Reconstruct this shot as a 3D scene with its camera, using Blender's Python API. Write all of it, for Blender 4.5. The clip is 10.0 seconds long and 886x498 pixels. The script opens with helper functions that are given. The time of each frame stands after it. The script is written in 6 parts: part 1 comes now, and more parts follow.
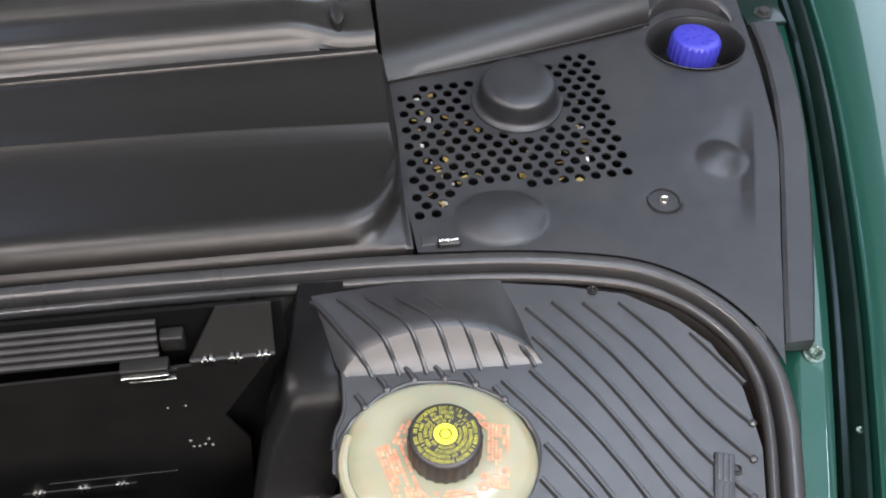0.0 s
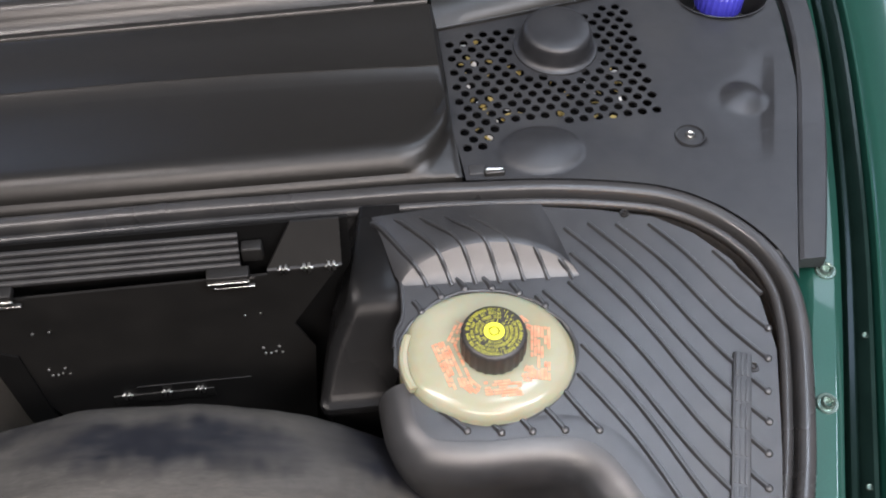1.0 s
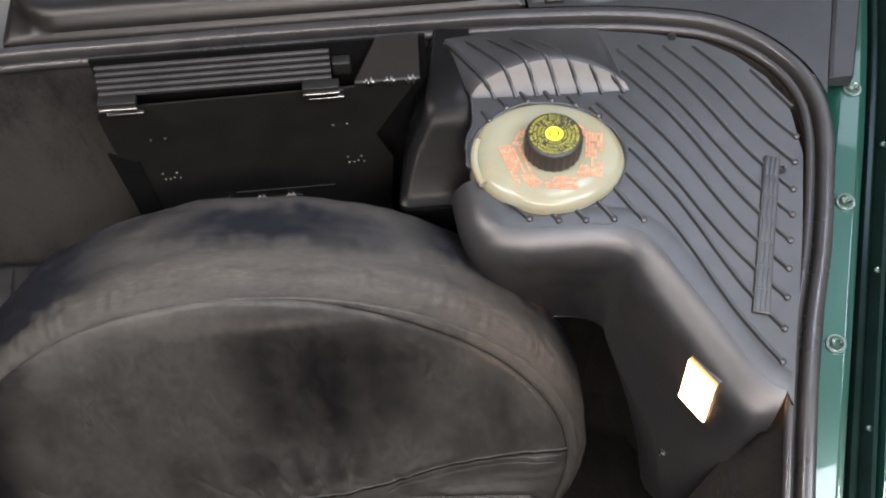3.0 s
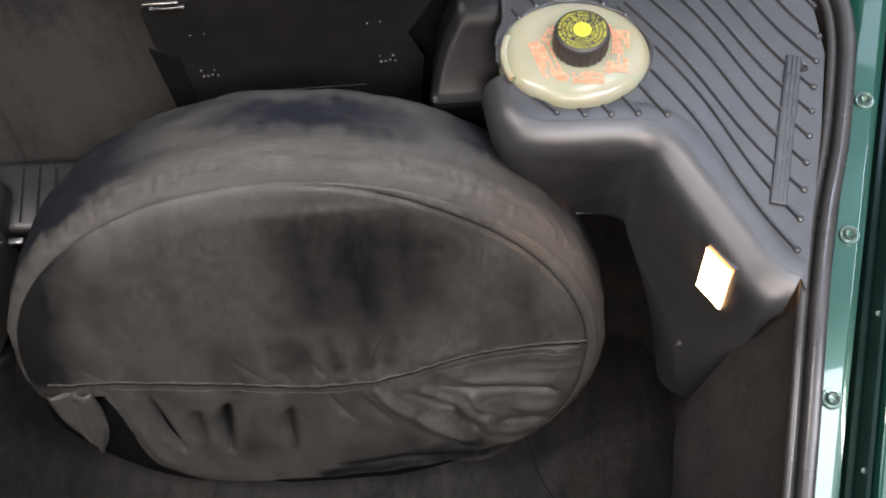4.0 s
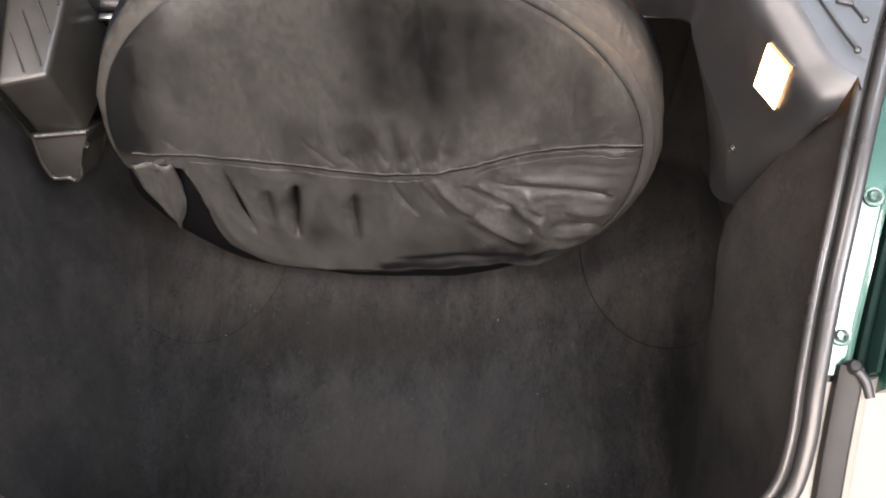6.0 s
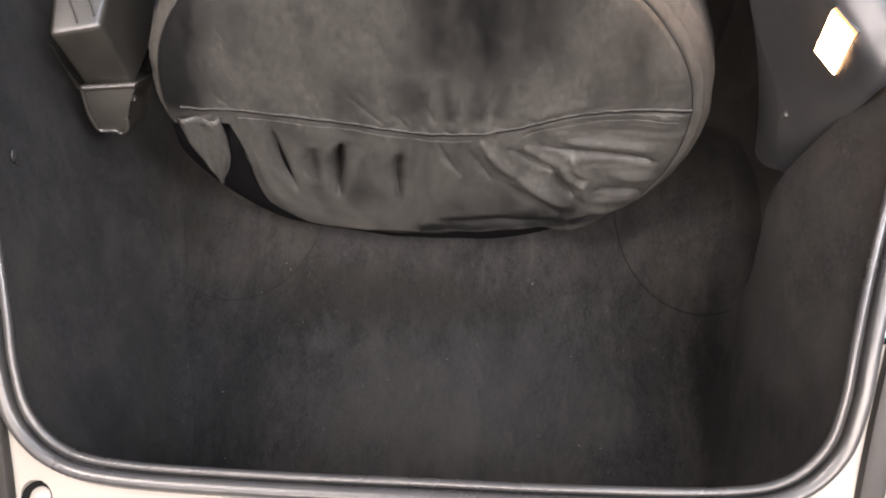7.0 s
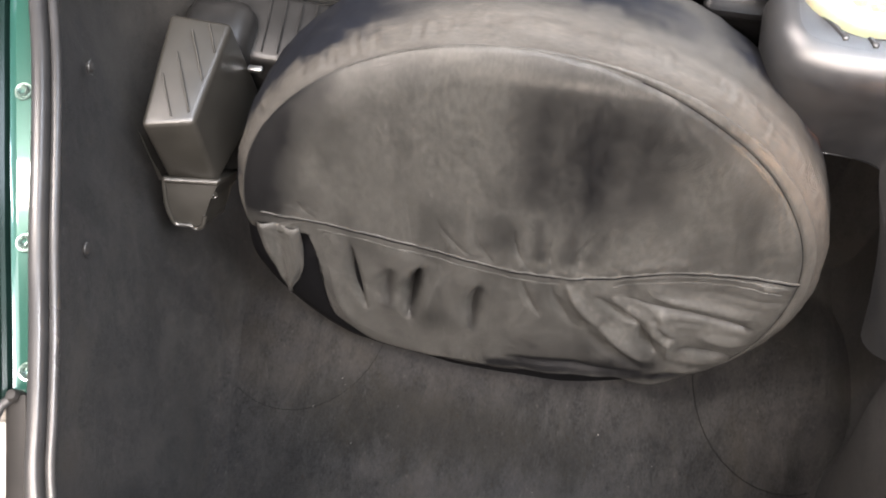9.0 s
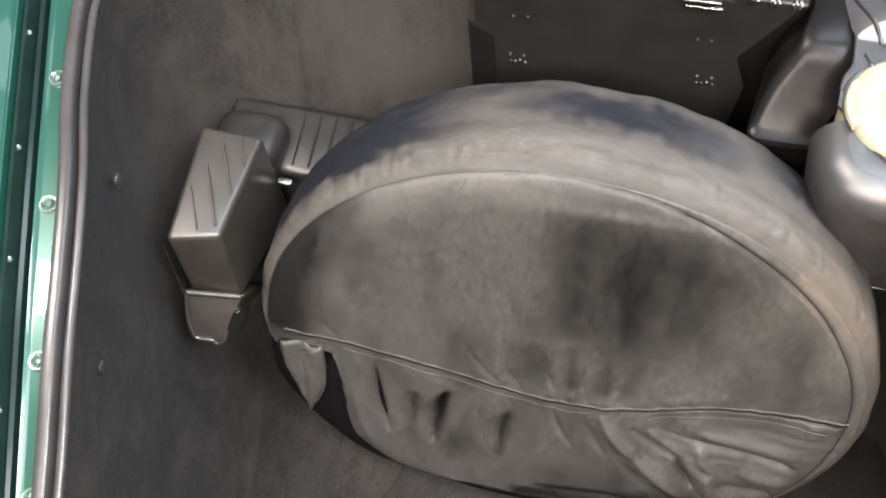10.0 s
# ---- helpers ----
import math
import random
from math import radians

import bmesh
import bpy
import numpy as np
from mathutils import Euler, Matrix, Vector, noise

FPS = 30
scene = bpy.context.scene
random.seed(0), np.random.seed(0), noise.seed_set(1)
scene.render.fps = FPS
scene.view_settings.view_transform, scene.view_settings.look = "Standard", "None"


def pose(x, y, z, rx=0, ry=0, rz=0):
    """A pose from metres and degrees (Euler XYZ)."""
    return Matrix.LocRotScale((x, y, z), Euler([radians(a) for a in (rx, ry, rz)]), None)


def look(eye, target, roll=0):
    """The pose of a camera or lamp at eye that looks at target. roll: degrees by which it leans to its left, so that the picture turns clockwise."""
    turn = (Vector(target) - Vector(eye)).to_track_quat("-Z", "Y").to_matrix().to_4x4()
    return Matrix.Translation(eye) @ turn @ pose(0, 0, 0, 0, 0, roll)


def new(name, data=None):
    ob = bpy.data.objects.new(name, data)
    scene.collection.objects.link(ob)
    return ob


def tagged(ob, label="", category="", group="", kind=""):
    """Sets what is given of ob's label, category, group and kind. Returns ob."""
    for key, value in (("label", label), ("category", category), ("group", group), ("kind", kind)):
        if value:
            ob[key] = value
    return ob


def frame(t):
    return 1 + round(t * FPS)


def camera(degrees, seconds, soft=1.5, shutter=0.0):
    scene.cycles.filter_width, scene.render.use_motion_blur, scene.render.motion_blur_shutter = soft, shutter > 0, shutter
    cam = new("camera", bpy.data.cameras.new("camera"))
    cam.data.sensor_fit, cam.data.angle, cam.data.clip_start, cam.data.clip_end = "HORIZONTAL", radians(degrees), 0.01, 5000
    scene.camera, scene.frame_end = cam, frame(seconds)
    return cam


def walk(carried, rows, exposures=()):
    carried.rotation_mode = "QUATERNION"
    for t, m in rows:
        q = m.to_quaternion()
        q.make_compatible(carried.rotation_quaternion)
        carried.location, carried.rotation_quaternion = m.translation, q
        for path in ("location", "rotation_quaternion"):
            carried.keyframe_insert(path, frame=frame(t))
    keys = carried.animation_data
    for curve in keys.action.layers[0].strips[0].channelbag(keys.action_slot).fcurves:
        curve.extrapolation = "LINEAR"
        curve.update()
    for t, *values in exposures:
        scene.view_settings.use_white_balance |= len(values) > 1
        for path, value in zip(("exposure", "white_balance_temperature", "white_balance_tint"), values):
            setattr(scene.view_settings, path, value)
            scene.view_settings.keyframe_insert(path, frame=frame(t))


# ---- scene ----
cam = camera(48.9, 10.0, 2.0)
PATH = [
    (0, (0.218, 0.627, 1.49), (0.428, 1.906, -0.034), 2.1),
    (0.5, (0.203, 0.583, 1.508), (0.382, 1.855, -0.025), 1.0),
    (1, (0.186, 0.534, 1.529), (0.338, 1.786, -0.024), 0.4),
    (1.5, (0.174, 0.489, 1.546), (0.3, 1.713, -0.031), -0.3),
    (2, (0.163, 0.457, 1.566), (0.264, 1.626, -0.054), -1.1),
    (2.5, (0.156, 0.436, 1.58), (0.231, 1.547, -0.081), -1.8),
    (4, (0.129, 0.352, 1.601), (0.138, 1.303, -0.159), -3.6),
    (4.5, (0.129, 0.326, 1.605), (0.105, 1.215, -0.186), -4.8),
    (5, (0.136, 0.295, 1.606), (0.064, 1.125, -0.212), -6.7),
    (5.5, (0.141, 0.272, 1.606), (0.028, 1.042, -0.237), -8.7),
    (6, (0.142, 0.251, 1.605), (-0.007, 0.963, -0.258), -10.7),
    (6.2, (0.134, 0.250, 1.611), (-0.016, 0.931, -0.263), -11.1),
    (7.3, (0.069, 0.226, 1.611), (-0.062, 0.886, -0.272), -8.0),
    (7.5, (0.072, 0.232, 1.606), (-0.082, 0.897, -0.274), -9.0),
    (8, (0.061, 0.245, 1.595), (-0.124, 0.952, -0.267), -8.4),
    (8.5, (0.036, 0.274, 1.586), (-0.16, 1.026, -0.257), -6.4),
    (9, (0.023, 0.303, 1.574), (-0.209, 1.121, -0.237), -5.8),
    (9.5, (0.017, 0.324, 1.563), (-0.257, 1.216, -0.206), -5.9),
    (10, (0.009, 0.346, 1.554), (-0.305, 1.323, -0.163), -5.9),
]
walk(cam, [(t, look(eye, target, roll)) for t, eye, target, roll in PATH],
     exposures=[(0.0, -0.41, 6340, 16), (2.0, -0.60, 6470, 18), (4.0, -0.48, 6420, 17), (5.0, -0.12, 6600, 18), (6.0, 0.31, 6680, 18), (7.5, 0.56, 6640, 20), (8.5, 0.83, 6640, 18), (10.0, 0.75, 6640, 15)])


# ---- world and lamps: a workshop hall with ceiling strips and a bright front ----
world = bpy.data.worlds.new("world")
scene.world = world
world.use_nodes = True
world.node_tree.nodes["Background"].inputs[0].default_value = (0.6, 0.75, 1.0, 1)
world.node_tree.nodes["Background"].inputs[1].default_value = 0.03


def area(name, eye, target, sx, sy, watts, colour):
    d = bpy.data.lights.new(name, "AREA")
    d.shape, d.size, d.size_y, d.energy, d.color = "RECTANGLE", sx, sy, watts, colour
    ob = new(name, d)
    ob.matrix_world = look(eye, target)
    return ob


area("tube_lamp_front", (0.1, -1.3, 3.0), (0.1, 0.7, 0.7), 2.4, 0.6, 150, (1.0, 0.91, 0.81))
area("tube_lamp_right", (1.8, -0.15, 3.2), (1.5, 0.0, 0.7), 0.6, 0.9, 78, (0.93, 0.97, 1.0))
area("tube_lamp_left", (-1.85, 0.75, 3.2), (-1.0, 0.7, 0.7), 0.14, 1.0, 5, (0.75, 0.86, 1.0))
area("ceiling_panel_left", (-1.2, 0.65, 3.3), (-0.2, 0.65, 0.6), 0.36, 1.2, 76, (1.0, 0.93, 0.85))
area("north_window", (-2.0, 5.9, 3.45), (-0.3, 1.4, 0.9), 3.2, 0.8, 46, (0.55, 0.72, 1.0))
area("ceiling_panel_rear", (2.6, 3.0, 3.3), (1.2, 1.2, 0.7), 1.3, 2.2, 44, (0.74, 0.86, 1.0))
area("ceiling_panel_rear_left", (-0.7, 2.4, 3.3), (-0.3, 1.4, 0.9), 1.4, 0.35, 3, (0.74, 0.86, 1.0))
area("tube_lamp_right_front", (1.15, -0.30, 3.3), (1.1, 0.1, 0.7), 0.60, 1.3, 54, (0.92, 0.97, 1.0))
area("ceiling_panel_middle", (0.0, -0.1, 3.5), (0.0, 0.6, 0.0), 2.2, 0.9, 27, (0.92, 0.96, 1.0))
# fill light added for the liner, placed clear of the gutter's reflections
area("liner_fill", (0.84, 1.45, 3.3), (0.65, 1.1, 0.7), 0.26, 1.0, 33, (0.74, 0.87, 1.0))
# dim fill panel added to imitate a brightly lit ceiling
area("ceiling_fill_right", (2.1, 1.2, 3.4), (1.5, 1.0, 0.7), 1.5, 2.4, 5, (0.85, 0.93, 1.0))


# ---- materials ----
def nodes_of(m):
    m.use_nodes = True
    t = m.node_tree
    return t, t.nodes["Principled BSDF"]


def surface(name, base, rough, other=None, scale=40.0, spread=0.5, bump=0.0, bump_scale=400.0, metal=0.0,
            coat=0.0, stain=None, stain_scale=6.0, stain_edge=(0.45, 0.7), rough_var=0.1, stretch=(1, 1, 1),
            sheen=0.0, weave=0.0, spec=0.5, transmission=0.0, subsurface=0.0, marks=(), scuff=None, scuff_scale=90.0, stain_rough=0.5, streaks=()):
    """A procedural surface: two tones by fine noise, broad stains, uneven gloss and fine relief."""
    m = bpy.data.materials.new(name)
    t, b = nodes_of(m)
    N, L = t.nodes.new, t.links.new
    co = N("ShaderNodeTexCoord")
    mp = N("ShaderNodeMapping")
    mp.inputs["Scale"].default_value = stretch
    L(co.outputs["Object"], mp.inputs["Vector"])
    n1 = N("ShaderNodeTexNoise")
    n1.inputs["Scale"].default_value, n1.inputs["Detail"].default_value = scale, 6
    L(mp.outputs[0], n1.inputs["Vector"])
    ramp = N("ShaderNodeValToRGB")
    ramp.color_ramp.elements[0].position, ramp.color_ramp.elements[1].position = 0.5 - spread / 2, 0.5 + spread / 2
    ramp.color_ramp.elements[0].color = (*base, 1)
    ramp.color_ramp.elements[1].color = (*(other or [c * 1.25 for c in base]), 1)
    L(n1.outputs["Fac"], ramp.inputs[0])
    col = ramp.outputs[0]
    n2 = N("ShaderNodeTexNoise")
    n2.inputs["Scale"].default_value, n2.inputs["Detail"].default_value, n2.inputs["Roughness"].default_value = stain_scale, 8, stain_rough
    L(mp.outputs[0], n2.inputs["Vector"])
    if stain:
        r2 = N("ShaderNodeMapRange")
        r2.inputs["From Min"].default_value, r2.inputs["From Max"].default_value = stain_edge
        L(n2.outputs["Fac"], r2.inputs["Value"])
        mix = N("ShaderNodeMix")
        mix.data_type = "RGBA"
        L(r2.outputs[0], mix.inputs["Factor"])
        L(col, mix.inputs["A"])
        mix.inputs["B"].default_value = (*stain, 1)
        col = mix.outputs["Result"]
    if scuff:
        n5 = N("ShaderNodeTexNoise")
        n5.inputs["Scale"].default_value, n5.inputs["Detail"].default_value, n5.inputs["Roughness"].default_value = scuff_scale, 8, 0.7
        L(mp.outputs[0], n5.inputs["Vector"])
        r5 = N("ShaderNodeMapRange")
        r5.inputs["From Min"].default_value, r5.inputs["From Max"].default_value = 0.60, 0.78
        L(n5.outputs["Fac"], r5.inputs["Value"])
        m5 = N("ShaderNodeMix")
        m5.data_type = "RGBA"
        L(r5.outputs[0], m5.inputs["Factor"])
        L(col, m5.inputs["A"])
        m5.inputs["B"].default_value = (*scuff, 1)
        col = m5.outputs["Result"]
    for scale_, tone, edge_, most in streaks:
        # brushed streaks and flecks
        ms = N("ShaderNodeMapping")
        ms.inputs["Scale"].default_value, ms.inputs["Rotation"].default_value = scale_, (0, 0, 0.12)
        L(co.outputs["Object"], ms.inputs["Vector"])
        n6 = N("ShaderNodeTexNoise")
        n6.inputs["Scale"].default_value, n6.inputs["Detail"].default_value, n6.inputs["Roughness"].default_value, n6.inputs["Distortion"].default_value = 1.0, 9, 0.72, 0.6
        L(ms.outputs[0], n6.inputs["Vector"])
        r6 = N("ShaderNodeMapRange")
        r6.inputs["From Min"].default_value, r6.inputs["From Max"].default_value, r6.inputs["To Max"].default_value = *edge_, most
        L(n6.outputs["Fac"], r6.inputs["Value"])
        m6 = N("ShaderNodeMix")
        m6.data_type = "RGBA"
        L(r6.outputs[0], m6.inputs["Factor"])
        L(col, m6.inputs["A"])
        m6.inputs["B"].default_value = (*tone, 1)
        col = m6.outputs["Result"]
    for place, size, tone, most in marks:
        # a ragged patch of its own shape, for wear and for painted shade
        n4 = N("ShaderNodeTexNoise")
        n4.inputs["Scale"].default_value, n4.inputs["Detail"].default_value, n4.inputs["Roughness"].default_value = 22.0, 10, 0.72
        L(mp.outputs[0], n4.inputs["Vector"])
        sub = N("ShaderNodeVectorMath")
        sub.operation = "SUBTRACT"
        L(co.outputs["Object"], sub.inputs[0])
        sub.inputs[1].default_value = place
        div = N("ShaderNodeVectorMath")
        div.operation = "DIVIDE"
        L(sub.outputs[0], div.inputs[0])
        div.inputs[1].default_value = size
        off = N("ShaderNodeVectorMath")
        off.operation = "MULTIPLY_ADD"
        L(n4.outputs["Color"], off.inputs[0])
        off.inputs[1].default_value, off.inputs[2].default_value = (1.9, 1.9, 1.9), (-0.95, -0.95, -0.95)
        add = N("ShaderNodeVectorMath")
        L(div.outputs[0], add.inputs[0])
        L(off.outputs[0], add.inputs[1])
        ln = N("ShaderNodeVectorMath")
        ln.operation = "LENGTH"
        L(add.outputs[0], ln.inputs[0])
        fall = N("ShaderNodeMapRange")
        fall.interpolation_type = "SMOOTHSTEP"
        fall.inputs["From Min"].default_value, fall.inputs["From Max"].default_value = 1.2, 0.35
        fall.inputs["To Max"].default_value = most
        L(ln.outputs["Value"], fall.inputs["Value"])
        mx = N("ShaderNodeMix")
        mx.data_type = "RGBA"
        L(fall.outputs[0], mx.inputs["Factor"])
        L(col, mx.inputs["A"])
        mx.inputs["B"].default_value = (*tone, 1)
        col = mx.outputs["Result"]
    L(col, b.inputs["Base Color"])
    rr = N("ShaderNodeMapRange")
    rr.inputs["To Min"].default_value, rr.inputs["To Max"].default_value = max(rough - rough_var, 0.02), min(rough + rough_var, 1)
    L(n2.outputs["Fac"], rr.inputs["Value"])
    L(rr.outputs[0], b.inputs["Roughness"])
    b.inputs["Metallic"].default_value = metal
    b.inputs["Coat Weight"].default_value, b.inputs["Coat Roughness"].default_value = coat, 0.04
    b.inputs["Specular IOR Level"].default_value = spec
    b.inputs["Sheen Weight"].default_value, b.inputs["Sheen Roughness"].default_value = sheen, 0.6
    b.inputs["Transmission Weight"].default_value = transmission
    if subsurface:
        b.inputs["Subsurface Weight"].default_value, b.inputs["Subsurface Scale"].default_value = subsurface, 0.02
    if bump:
        n3 = N("ShaderNodeTexNoise")
        n3.inputs["Scale"].default_value, n3.inputs["Detail"].default_value = bump_scale, 4
        L(mp.outputs[0], n3.inputs["Vector"])
        h = n3.outputs["Fac"]
        if weave:
            w = N("ShaderNodeTexWave")
            w.inputs["Scale"].default_value, w.inputs["Distortion"].default_value = weave, 0.6
            w.bands_direction = "DIAGONAL"
            L(co.outputs["Object"], w.inputs["Vector"])
            add = N("ShaderNodeMath")
            L(h, add.inputs[0])
            L(w.outputs["Fac"], add.inputs[1])
            h = add.outputs[0]
        bp = N("ShaderNodeBump")
        bp.inputs["Strength"].default_value, bp.inputs["Distance"].default_value = bump, 0.002
        L(h, bp.inputs["Height"])
        L(bp.outputs[0], b.inputs["Normal"])
    return m


def glowing(name, colour, strength, base=(0.9, 0.8, 0.6)):
    m = bpy.data.materials.new(name)
    t, b = nodes_of(m)
    b.inputs["Base Color"].default_value = (*base, 1)
    b.inputs["Emission Color"].default_value, b.inputs["Emission Strength"].default_value = (*colour, 1), strength
    return m


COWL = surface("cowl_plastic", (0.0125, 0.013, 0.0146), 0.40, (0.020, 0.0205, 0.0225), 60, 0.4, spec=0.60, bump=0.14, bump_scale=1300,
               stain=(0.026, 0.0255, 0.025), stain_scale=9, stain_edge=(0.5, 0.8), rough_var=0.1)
PLASTIC = surface("black_grained_plastic", (0.0155, 0.0160, 0.0172), 0.36, (0.0245, 0.0250, 0.0265), 60, 0.4, spec=0.80, bump=0.12, bump_scale=1400,
                  stain=(0.035, 0.0345, 0.034), stain_scale=9, stain_edge=(0.5, 0.8), rough_var=0.1)
# warmer, lighter copy of the satin plastic, with the lamp's reflection in its colour
BOXPLASTIC = surface("warm_lit_black_plastic", (0.019, 0.0178, 0.0150), 0.34, (0.030, 0.028, 0.0240), 40, 0.5, spec=0.62, bump=0.05, bump_scale=900, rough_var=0.08)
SATIN = surface("satin_black_plastic", (0.010, 0.0098, 0.0095), 0.36, (0.021, 0.0205, 0.020), 40, 0.5, bump=0.05, bump_scale=900, rough_var=0.1)
COVER = surface("cover_plastic", (0.0085, 0.0079, 0.0071), 0.36, (0.0115, 0.0107, 0.0097), 120, 0.5, spec=0.40, bump=0.08, bump_scale=1200, rough_var=0.04)
# darkened copy of the liner plastic: the shoulder's shade is in its colour
SHADED_LINER = surface("shaded_liner_plastic", (0.0060, 0.0060, 0.0062), 0.27, (0.007, 0.0069, 0.0069), 60, 0.5, spec=0.11, bump=0.06, bump_scale=1200, rough_var=0.06)
METALBLACK = surface("black_painted_sheet", (0.0085, 0.0083, 0.0080), 0.45, (0.013, 0.0125, 0.0118), 30, 0.5, bump=0.02, rough_var=0.10, spec=0.30)
RUBBER = surface("seal_rubber", (0.025, 0.0247, 0.0250), 0.30, (0.038, 0.0372, 0.0372), 35, 0.6, bump=0.05, bump_scale=500,
                 stain=(0.045, 0.043, 0.040), stain_scale=14, stain_edge=(0.52, 0.8), rough_var=0.12)
BUFFER = surface("buffer_rubber", (0.010, 0.0092, 0.0085), 0.50, (0.017, 0.0155, 0.0142), 35, 0.6, bump=0.06, bump_scale=500, rough_var=0.1, spec=0.3)
DARKRUBBER = surface("trim_rubber", (0.005, 0.013, 0.011), 0.20, (0.008, 0.020, 0.017), 30, 0.5, rough_var=0.08)
CARPET = surface("dark_carpet", (0.0088, 0.0087, 0.0090), 0.95, (0.0245, 0.0239, 0.0238), 300, 0.50, bump=0.9, bump_scale=760, stain=(0.027, 0.0260, 0.0248), stain_scale=24,
                 stain_edge=(0.42, 0.70), scuff=(0.056, 0.054, 0.051), scuff_scale=130, rough_var=0.03, spec=0.05, sheen=0.022, stretch=(1.35, 0.65, 0.65), stain_rough=0.78,
                 streaks=(((22, 7, 7), (0.046, 0.044, 0.041), (0.52, 0.80), 0.75), ((9, 5, 5), (0.0045, 0.0045, 0.0048), (0.50, 0.74), 0.75), ((5, 4, 4), (0.030, 0.0265, 0.021), (0.50, 0.70), 0.5)),
                 # shade of corners and wheel put in as dark patches; paler patches are wear
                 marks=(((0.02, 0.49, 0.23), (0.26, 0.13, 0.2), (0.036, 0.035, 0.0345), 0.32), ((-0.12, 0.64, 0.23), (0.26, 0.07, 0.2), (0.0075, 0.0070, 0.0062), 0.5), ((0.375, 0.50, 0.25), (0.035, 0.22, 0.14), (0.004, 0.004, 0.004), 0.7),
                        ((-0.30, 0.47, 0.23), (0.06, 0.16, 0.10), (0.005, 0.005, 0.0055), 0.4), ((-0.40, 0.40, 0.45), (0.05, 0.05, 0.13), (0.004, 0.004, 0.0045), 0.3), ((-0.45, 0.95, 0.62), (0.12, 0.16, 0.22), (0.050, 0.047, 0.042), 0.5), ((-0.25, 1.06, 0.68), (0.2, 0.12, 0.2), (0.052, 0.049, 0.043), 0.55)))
WORN = (0.088, 0.083, 0.075)


def cloth(name, base, other, soil_shade, worn, rough, spec, stretch=(1, 1, 0.35), lamp_tint=None):
    """Woven cover cloth: fine thread tone; soiled, shaded, lamp-tinted and worn places carried by the mesh, broken up
    by ragged noise.
    """
    m = surface(name, base, rough, other, 260, 0.5, bump=0.30, bump_scale=900, stain=[c * 0.55 for c in base], stain_scale=21, stain_edge=(0.46, 0.80),
                rough_var=0.08, spec=spec, scuff=worn, scuff_scale=120, weave=1000, stretch=stretch)
    t, b = nodes_of(m)
    N, L = t.nodes.new, t.links.new
    co = N("ShaderNodeTexCoord")
    mp = N("ShaderNodeMapping")
    mp.inputs["Scale"].default_value = stretch
    L(co.outputs["Object"], mp.inputs["Vector"])
    col = b.inputs["Base Color"].links[0].from_socket
    for key, tone, scale, rag in (("soil_shade", soil_shade, 34.0, 0.38), ("worn", worn, 120.0, 0.85), ("lamp_tint", lamp_tint, 60.0, 0.7)):
        if not tone:
            continue
        at = N("ShaderNodeAttribute")
        at.attribute_name = key
        n = N("ShaderNodeTexNoise")
        n.inputs["Scale"].default_value, n.inputs["Detail"].default_value, n.inputs["Roughness"].default_value = scale, 9, 0.68
        L(mp.outputs[0], n.inputs["Vector"])
        ma = N("ShaderNodeMapRange")
        ma.interpolation_type = "SMOOTHSTEP"
        ma.inputs["From Min"].default_value, ma.inputs["From Max"].default_value, ma.inputs["To Min"].default_value, ma.inputs["To Max"].default_value = 0.30, 0.66, 1.0 - rag, 1.0
        L(n.outputs["Fac"], ma.inputs["Value"])
        fall = N("ShaderNodeMath")
        fall.operation, fall.use_clamp = "MULTIPLY", True
        L(at.outputs["Fac"], fall.inputs[0])
        L(ma.outputs[0], fall.inputs[1])
        mx = N("ShaderNodeMix")
        mx.data_type = "RGBA"
        L(fall.outputs[0], mx.inputs["Factor"])
        L(col, mx.inputs["A"])
        mx.inputs["B"].default_value = (*tone, 1)
        col = mx.outputs["Result"]
    L(col, b.inputs["Base Color"])
    return m


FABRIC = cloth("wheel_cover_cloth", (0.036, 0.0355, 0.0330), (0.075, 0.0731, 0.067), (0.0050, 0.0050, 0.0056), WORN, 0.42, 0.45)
BAND = cloth("wheel_cover_band_cloth", (0.042, 0.040, 0.037), (0.066, 0.063, 0.057), (0.0062, 0.0072, 0.0108), (0.105, 0.092, 0.078), 0.56, 0.30, (0.6, 2.4, 0.6), lamp_tint=(0.26, 0.105, 0.03))
TYRE = surface("tyre_rubber", (0.0025, 0.0025, 0.003), 0.7, (0.004, 0.004, 0.0045), 50, 0.5, bump=0.1, spec=0.08)
PAINT = surface("green_metallic_paint", (0.0085, 0.054, 0.039), 0.3, (0.0115, 0.070, 0.052), 900, 0.4, metal=0.30, coat=1.0, rough_var=0.05)
PALE = surface("pale_front_panel", (0.20, 0.186, 0.163), 0.38, (0.23, 0.214, 0.19), 12, 0.5, bump=0.03, rough_var=0.1)
STEEL = surface("zinc_steel", (0.55, 0.55, 0.53), 0.28, (0.7, 0.69, 0.66), 80, 0.5, metal=1.0, bump=0.05, rough_var=0.12)
DULLMETAL = surface("dull_metal", (0.04, 0.04, 0.041), 0.48, (0.06, 0.06, 0.06), 40, 0.5, metal=0.5, rough_var=0.1)
RESERVOIR = surface("milky_plastic", (0.25, 0.25, 0.18), 0.22, (0.31, 0.305, 0.22), 14, 0.6, subsurface=0.35,
                    stain=(0.23, 0.20, 0.10), stain_scale=11, stain_edge=(0.5, 0.85), rough_var=0.08)
CAPBLACK = surface("cap_plastic", (0.020, 0.019, 0.018), 0.45, (0.035, 0.032, 0.030), 60, 0.5, bump=0.05)
YELLOW = surface("yellow_print", (0.62, 0.62, 0.03), 0.5, (0.72, 0.70, 0.06), 90, 0.5)
